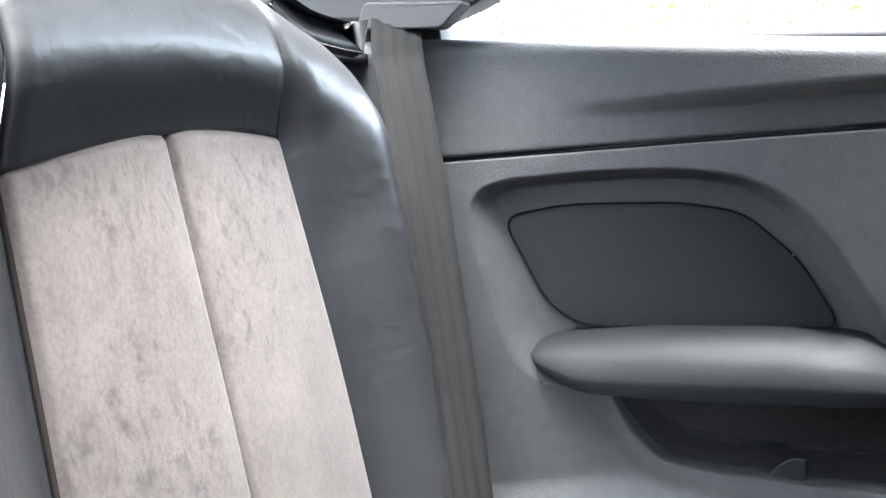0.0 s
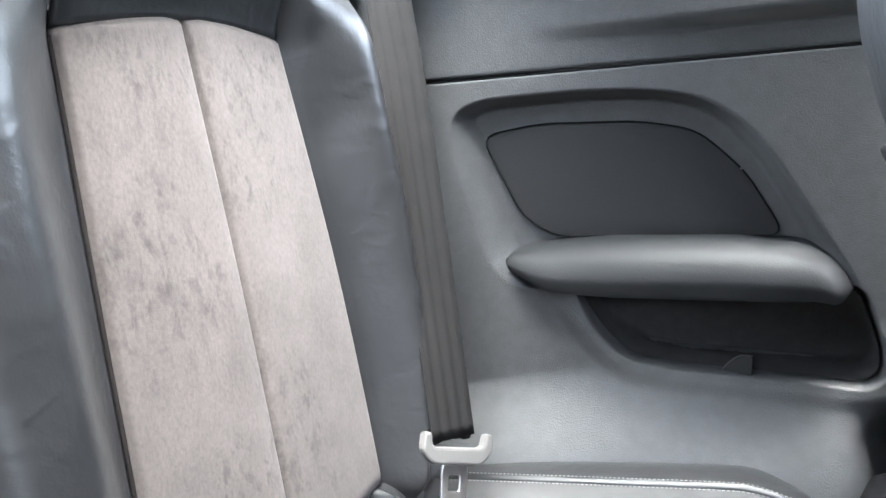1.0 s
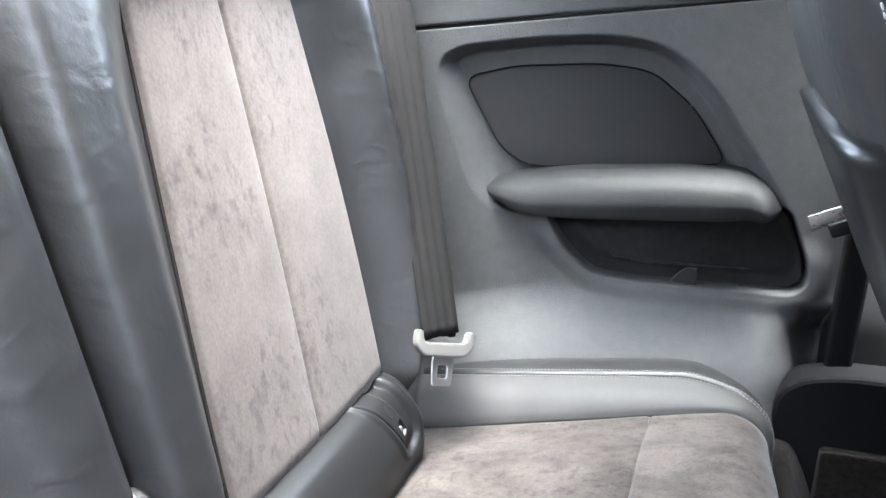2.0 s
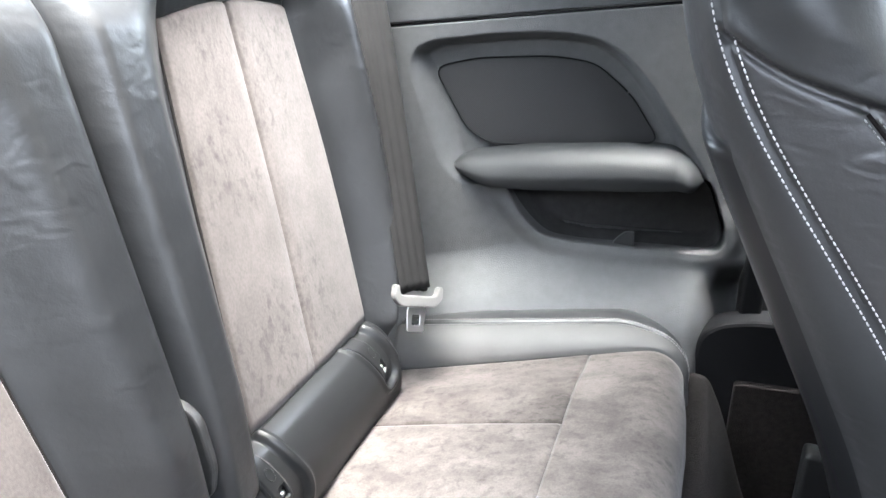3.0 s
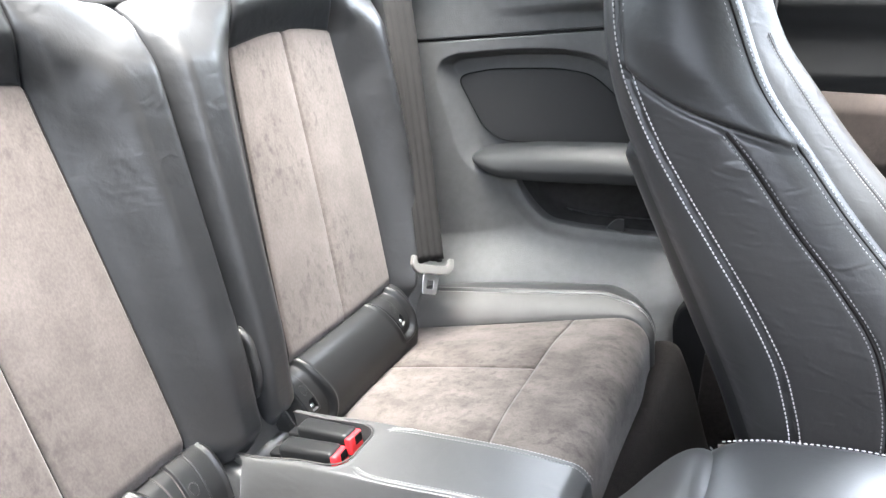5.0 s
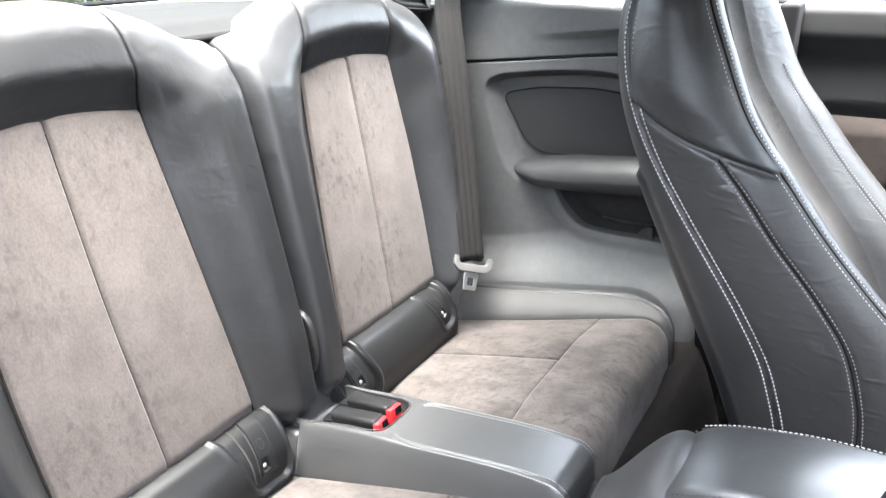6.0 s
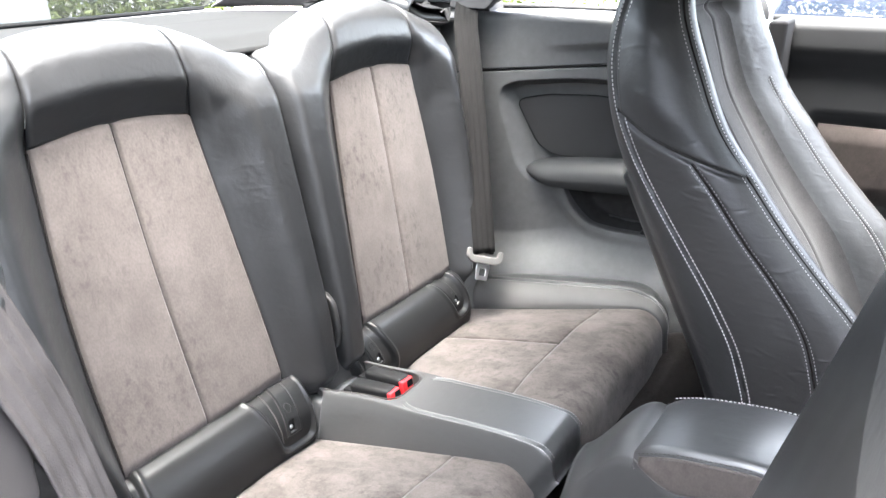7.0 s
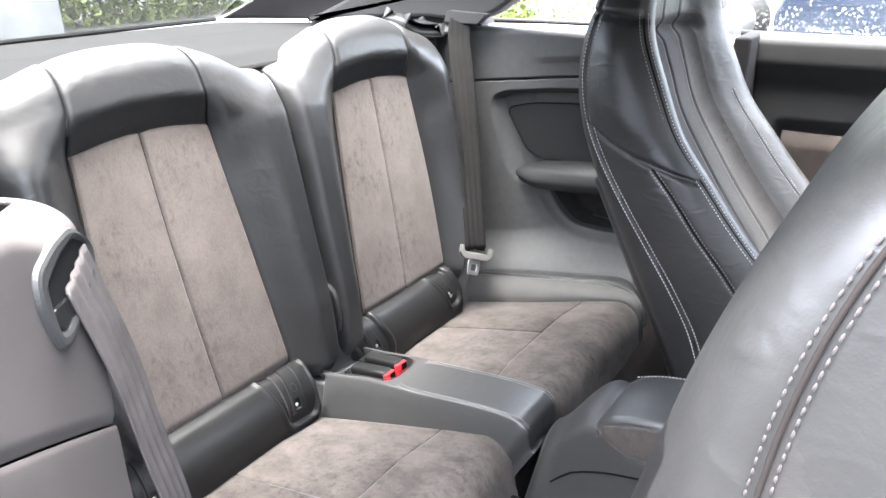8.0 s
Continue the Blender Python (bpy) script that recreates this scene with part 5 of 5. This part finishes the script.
roof = patch("roof_liner", lambda u, v: (0.01 + 1.04 * u, -0.58 + 1.16 * v, 1.255 - 0.04 * (2 * v - 1) ** 4 + 0.02 * np.sin(math.pi * u)), 20, 20, LINER, None, "", 0.03)
tagged(roof, "grey woven roof lining", "ceiling", kind="structure")


def window(name, pts, label, frame_r=0.006, pane_mat=GLASS_DARK):
    w = thing(name, pts[0], label, "window", "", "structure")
    a = [Vector(p) for p in pts]
    pane = patch("pane", lambda u, v: tuple((1 - u) * (1 - v) * a[0][k] + u * (1 - v) * a[1][k] + u * v * a[2][k] + (1 - u) * v * a[3][k] for k in range(3)), 1, 1, pane_mat, w, "tinted glass", 0.0)
    pane.visible_shadow = False
    tube("seal", [a[0], a[1]], frame_r, RUBBER, w, "black rubber seal")
    return w


window("window_1", [(-0.12, 0.70, 0.958), (0.40, 0.775, 0.948), (0.40, 0.60, 1.2), (0.05, 0.60, 1.12)], "fixed rear quarter window with raindrops")
window("window_2", [(0.43, 0.775, 0.945), (1.3, 0.80, 0.93), (1.2, 0.6, 1.2), (0.43, 0.60, 1.2)], "front door window with raindrops")
window("window_3", [(-1.05, -0.62, 0.935), (-1.05, 0.62, 0.935), (0.0, 0.55, 1.25), (0.0, -0.55, 1.25)], "sloping rear window wet with rain", 0.006, GLASS_REAR)

# Pane added out of view to lower sky light on the driver-side seat top.
window("window_5", [(-0.12, -0.70, 0.958), (0.32, -0.76, 0.948), (0.32, -0.60, 1.19), (0.05, -0.60, 1.12)], "unseen driver-side quarter window, tinted to dim sky light", 0.006, GLASS_REAR)

door = thing("door_1", (0.8, 0.75, 0.2), "black passenger door trim with taupe insert", "door", "", "structure")


def door_panel(u, v):
    x = 0.475 + 0.85 * u
    k = np.clip(v / 0.8, 0, 1)
    z = 0.12 + (0.93 - 0.12) * k
    d = poly_distance(x, z, [(0.53, 0.775), (1.2, 0.79), (1.2, 0.62), (0.58, 0.60), (0.53, 0.68)])
    y = 0.715 + 0.012 * ss(0.008, -0.006, d) + 0.02 * ss(0.90, 0.86, z) - 0.04 * ss(0.60, 0.45, z)
    q = np.clip((v - 0.8) / 0.2, 0, 1)
    y = y + 0.02 * (1 - np.cos(np.minimum(q * 2, 1) * math.pi / 2)) + 0.05 * np.clip(q - 0.5, 0, 1)
    z = z + 0.02 * np.sin(np.minimum(q * 2, 1) * math.pi / 2)
    return x, y, z


patch("door_trim", door_panel, 120, 120, DOOR, door, "", 0.004)
patch("door_insert", lambda u, v: (0.545 + 0.6 * u, 0.7245 + 0 * u, 0.625 + 0.14 * v), 4, 4, SUEDE_BROWN, door, "taupe suede insert", 0.002)
seal = box("door_seal", (0.446, 0.650, 0.12), (0.478, 0.79, 0.950), DARK, None, bevel=0.006)
tagged(seal, "black rubber seal between the side panel and the door", "door seal", kind="structure")
sill = box("door_sill_trim", (0.40, 0.62, 0.1), (1.4, 0.80, 0.22), RUBBER, None, bevel=0.04)
tagged(sill, "satin black sill trim beside the footwell", "sill trim", kind="structure")
for side in (1, -1):
    hump = patch("footwell_carpet", lambda u, v, side=side: (0.366 + 0.145 * v, side * (0.065 + 0.495 * u), 0.325 + 0.010 * np.sin(math.pi * np.clip(v / 0.36, 0, 1)) - 0.23 * ss(0.26, 1.0, v) ** 0.9 + 0.010 * u), 40, 50, CARPET, None, "", 0.006, flip=side < 0)
    tagged(hump, "dark grey carpet hump in front of the rear seat", "carpet", kind="structure")
kick_line = rounded([(0.388, 0.10), (0.388, 0.345), (0.394, 0.385), (0.421, 0.408), (0.468, 0.419), (0.62, 0.425), (0.62, 0.10)], 0.02, 5)
kick = prism("footwell_side", kick_line, Matrix(((1, 0, 0, 0), (0, 0, 1, 0.618), (0, 1, 0, 0), (0, 0, 0, 1))), 0.05, DARK, None, "", 0.006)
tagged(kick, "matte black footwell side trim with a rounded top", "trim", kind="structure")
lining = prism("footwell_lining", rounded([(0.452, 0.10), (0.452, 0.317), (0.60, 0.322), (0.60, 0.10)], 0.008, 3), Matrix(((1, 0, 0, 0), (0, 0, 1, 0.606), (0, 1, 0, 0), (0, 0, 0, 1))), 0.03, CARPET, None, "", 0.003)
tagged(lining, "grey felt lining of the footwell side", "trim", kind="structure")


# Unseen dashboard shape, added to cut low light from ahead.
dash_line = rounded([(1.30, 0.30), (1.26, 0.55), (1.24, 0.80), (1.30, 0.90), (1.55, 0.93), (1.75, 0.90), (1.75, 0.10), (1.45, 0.10)], 0.05, 4)
dash = prism("dashboard", dash_line, Matrix(((1, 0, 0, 0), (0, 0, 1, -0.68), (0, 1, 0, 0), (0, 0, 0, 1))), 1.36, PLASTIC, None, "", 0.01)
tagged(dash, "unseen plain dark dashboard closing the cabin front against low light", "dashboard", kind="structure")
# Out-of-view windscreen whose tint lowers the light from the front.
window("window_4", [(1.72, -0.66, 0.93), (1.72, 0.66, 0.93), (1.06, 0.55, 1.24), (1.06, -0.55, 1.24)], "unseen sloping windscreen, tinted to dim light from ahead", 0.006, GLASS)


# ---- outside ----
ground = box("ground", (-60, -60, -0.30), (60, 60, -0.25), ASPHALT, None, bevel=0)
tagged(ground, "wet grey asphalt car park", "ground", kind="structure")


def parked_car(x, y, mat, label, wheels=(-1.3, 1.35), tyre=0.33):
    c = thing("parked_car", (x, y, -0.25), label, "car", "parked cars")
    side_line = rounded([(-2.0, 0.25), (-2.1, 0.55), (-1.95, 0.95), (-1.1, 1.05), (-0.5, 1.45), (0.9, 1.45), (1.5, 1.05), (2.1, 0.95), (2.15, 0.3)], 0.12, 4)
    m = Matrix(((1, 0, 0, x), (0, 0, 1, y), (0, 1, 0, -0.25), (0, 0, 0, 1)))
    prism("body", side_line, m, 1.7, mat, c, "", 0.04)
    prism("side_window", rounded([(-0.85, 1.06), (-0.4, 1.38), (0.85, 1.38), (1.25, 1.06)], 0.05, 3), m @ Matrix.Translation((0, 0, -0.012)), 0.02, GLOSS, c, "dark side windows")
    for wx in wheels:
        for dy in (0.0, 1.7):
            bm = bmesh.new()
            bmesh.ops.create_cone(bm, cap_ends=True, segments=32, radius1=tyre, radius2=tyre, depth=0.22)
            bmesh.ops.bevel(bm, geom=[e for e in bm.edges if e.calc_face_angle(0) > 1], offset=0.03, segments=2, affect="EDGES")
            bmesh.ops.transform(bm, matrix=Matrix.Translation((x + wx, y + dy, tyre - 0.25)) @ Matrix.Rotation(math.pi / 2, 4, "X"), verts=bm.verts)
            wheel = part("wheel", bm, RUBBER, c, "black tyre")
            bm = bmesh.new()
            bmesh.ops.create_cone(bm, cap_ends=True, segments=24, radius1=0.66 * tyre, radius2=0.6 * tyre, depth=0.25)
            bmesh.ops.transform(bm, matrix=Matrix.Translation((x + wx, y + dy, tyre - 0.25)) @ Matrix.Rotation(math.pi / 2, 4, "X"), verts=bm.verts)
            part("rim", bm, RIM, wheel, "silver rim")
    return c


parked_car(-0.35, 9.6, WHITE_PAINT, "white parked car beside the window", (-1.3, 1.35), 0.40)
parked_car(1.12, 8.2, BLUE_PAINT, "dark blue parked car further off", (-0.55, 1.35))
# Plain box stands in for an unidentified whitish band behind the car.
stand_in = box("wall_stand_in", (-10.2, -6.0, -0.25), (-10.0, 4.9, 1.7), RENDER, None, bevel=0.02)
tagged(stand_in, "pale grey wall standing in for a whitish band behind the car", "wall", kind="structure")


def hedge(name, lo, hi, count, seed, leaf=0.06):
    rng = np.random.default_rng(seed)
    verts, faces = [], []
    for k in range(count):
        p = np.array([rng.uniform(lo[c], hi[c]) for c in range(3)])
        p[2] -= 0.5 * rng.random() * abs(math.sin(p[0] * 1.3 + p[1]))
        a, b = rng.normal(size=3), rng.normal(size=3)
        a, b = leaf * a / np.linalg.norm(a), 0.55 * leaf * b / np.linalg.norm(b)
        n = len(verts)
        verts += [p - a, p - b, p + a, p + b]
        faces.append([n, n + 1, n + 2, n + 3])
    ob = link_mesh(name, verts, faces, LEAF, None, "", False)
    return tagged(ob, "yellow-green hedge behind the parked cars", "hedge", kind="stuff")


hedge("hedge", (-14, 12.0, -0.25), (9, 14.0, 4.2), 36000, 3)
hedge("bush", (-6.5, 7.0, -0.25), (-3.7, 7.8, 0.8), 8000, 5)
hedge("hedge", (-16, 0, -0.25), (-14, 12, 2.4), 26000, 4, 0.09)


for side in (1, -1):
    # Dark material holds the shade of the gap behind the belt tongue.
    side_trim = patch("seat_side_trim", lambda u, v, side=side: (-0.205 + 0.03 * u * u - 0.02 * (1 - v), side * (0.42 + 0.20 * u), 0.42 + 0.53 * v - 0.012 * u), 20, 20, PILLAR, None, "", 0.006, flip=side < 0)
    tagged(side_trim, "trim between seat back and side panel, blackened for the shade there", "trim", kind="structure")


def release_bezel(side):
    seat = REAR[side]

    low = curve([0.378, 0.40, 0.428, 0.46, 0.503], [0.966, 0.953, 0.943, 0.938, 0.934])

    def f(u, v):
        y = 0.378 + 0.125 * u
        edge = np.minimum(np.minimum(u, 1 - u) * 0.12, np.minimum(v, 1 - v) * 0.06)
        return -0.140 + 0.010 * u * u - 0.062 * v, side * y, low(y) + 0.006 - 0.006 * ss(0.0, 0.006, edge) + 0.012 * v

    bezel = patch("release_bezel", f, 50, 30, PLASTIC_SMOOTH, seat, "satin black bezel of the backrest release", 0.03, flip=side > 0)
    rim = [f(np.array(k / 24), np.array(0.0)) for k in range(25)] + [f(np.array(1.0), np.array(k / 10)) for k in range(1, 11)]
    tube("bezel_rim", [tuple(float(c) for c in p) for p in rim], 0.0009, TRIM, bezel, "thin paler edge of the bezel")
    m = Matrix(((1, 0, 0, 0), (0, 0, 1, side * 0.437 - 0.003), (0, 1, 0, 0), (0, 0, 0, 1)))
    prism("release_handle", rounded([(-0.215, 0.940), (-0.178, 0.940), (-0.186, 0.962), (-0.198, 0.982), (-0.206, 0.984), (-0.212, 0.965)], 0.004, 3), m, 0.007, PLASTIC, bezel, "small upright release handle", 0.0015)


release_bezel(1)


def raindrops(name, pts, count, seed, label):
    rng = np.random.default_rng(seed)
    a = [Vector(p) for p in pts]
    nrm = (a[1] - a[0]).cross(a[3] - a[0]).normalized()
    verts, faces = [], []
    for k in range(count):
        u, v = rng.random(), rng.random() ** 2
        p = a[0].lerp(a[1], u).lerp(a[3].lerp(a[2], u), v)
        r = 0.0005 + 0.0012 * rng.random() ** 3
        e1 = (a[1] - a[0]).normalized()
        e2 = nrm.cross(e1)
        n = len(verts)
        for q in range(6):
            w = q * math.pi / 3
            verts.append(p + r * (e1 * math.cos(w) + e2 * math.sin(w)))
        verts.append(p + nrm * r * 0.6)
        verts.append(p - nrm * r * 0.2)
        for q in range(6):
            faces += [[n + q, n + (q + 1) % 6, n + 6], [n + (q + 1) % 6, n + q, n + 7]]
    ob = link_mesh(name, verts, faces, DROP, None)
    return tagged(ob, label, "raindrops", kind="stuff")


raindrops("raindrops", [(0.45, 0.781, 0.955), (1.1, 0.797, 0.94), (1.1, 0.74, 1.03), (0.45, 0.735, 1.03)], 1500, 8, "small raindrops on the door window")
raindrops("raindrops", [(-1.04, -0.58, 0.942), (-1.04, 0.58, 0.942), (-0.84, 0.58, 1.005), (-0.84, -0.58, 1.005)], 1100, 9, "small raindrops on the rear window")

# Unseen wall added beyond the open door to block low sky light.
sky_block = box("wall_sky_block", (-6, -2.5, -0.25), (7, -2.3, 1.65), ASPHALT, None, bevel=0.01)
tagged(sky_block, "unseen plain dark wall added to block low sky light", "wall", kind="structure")
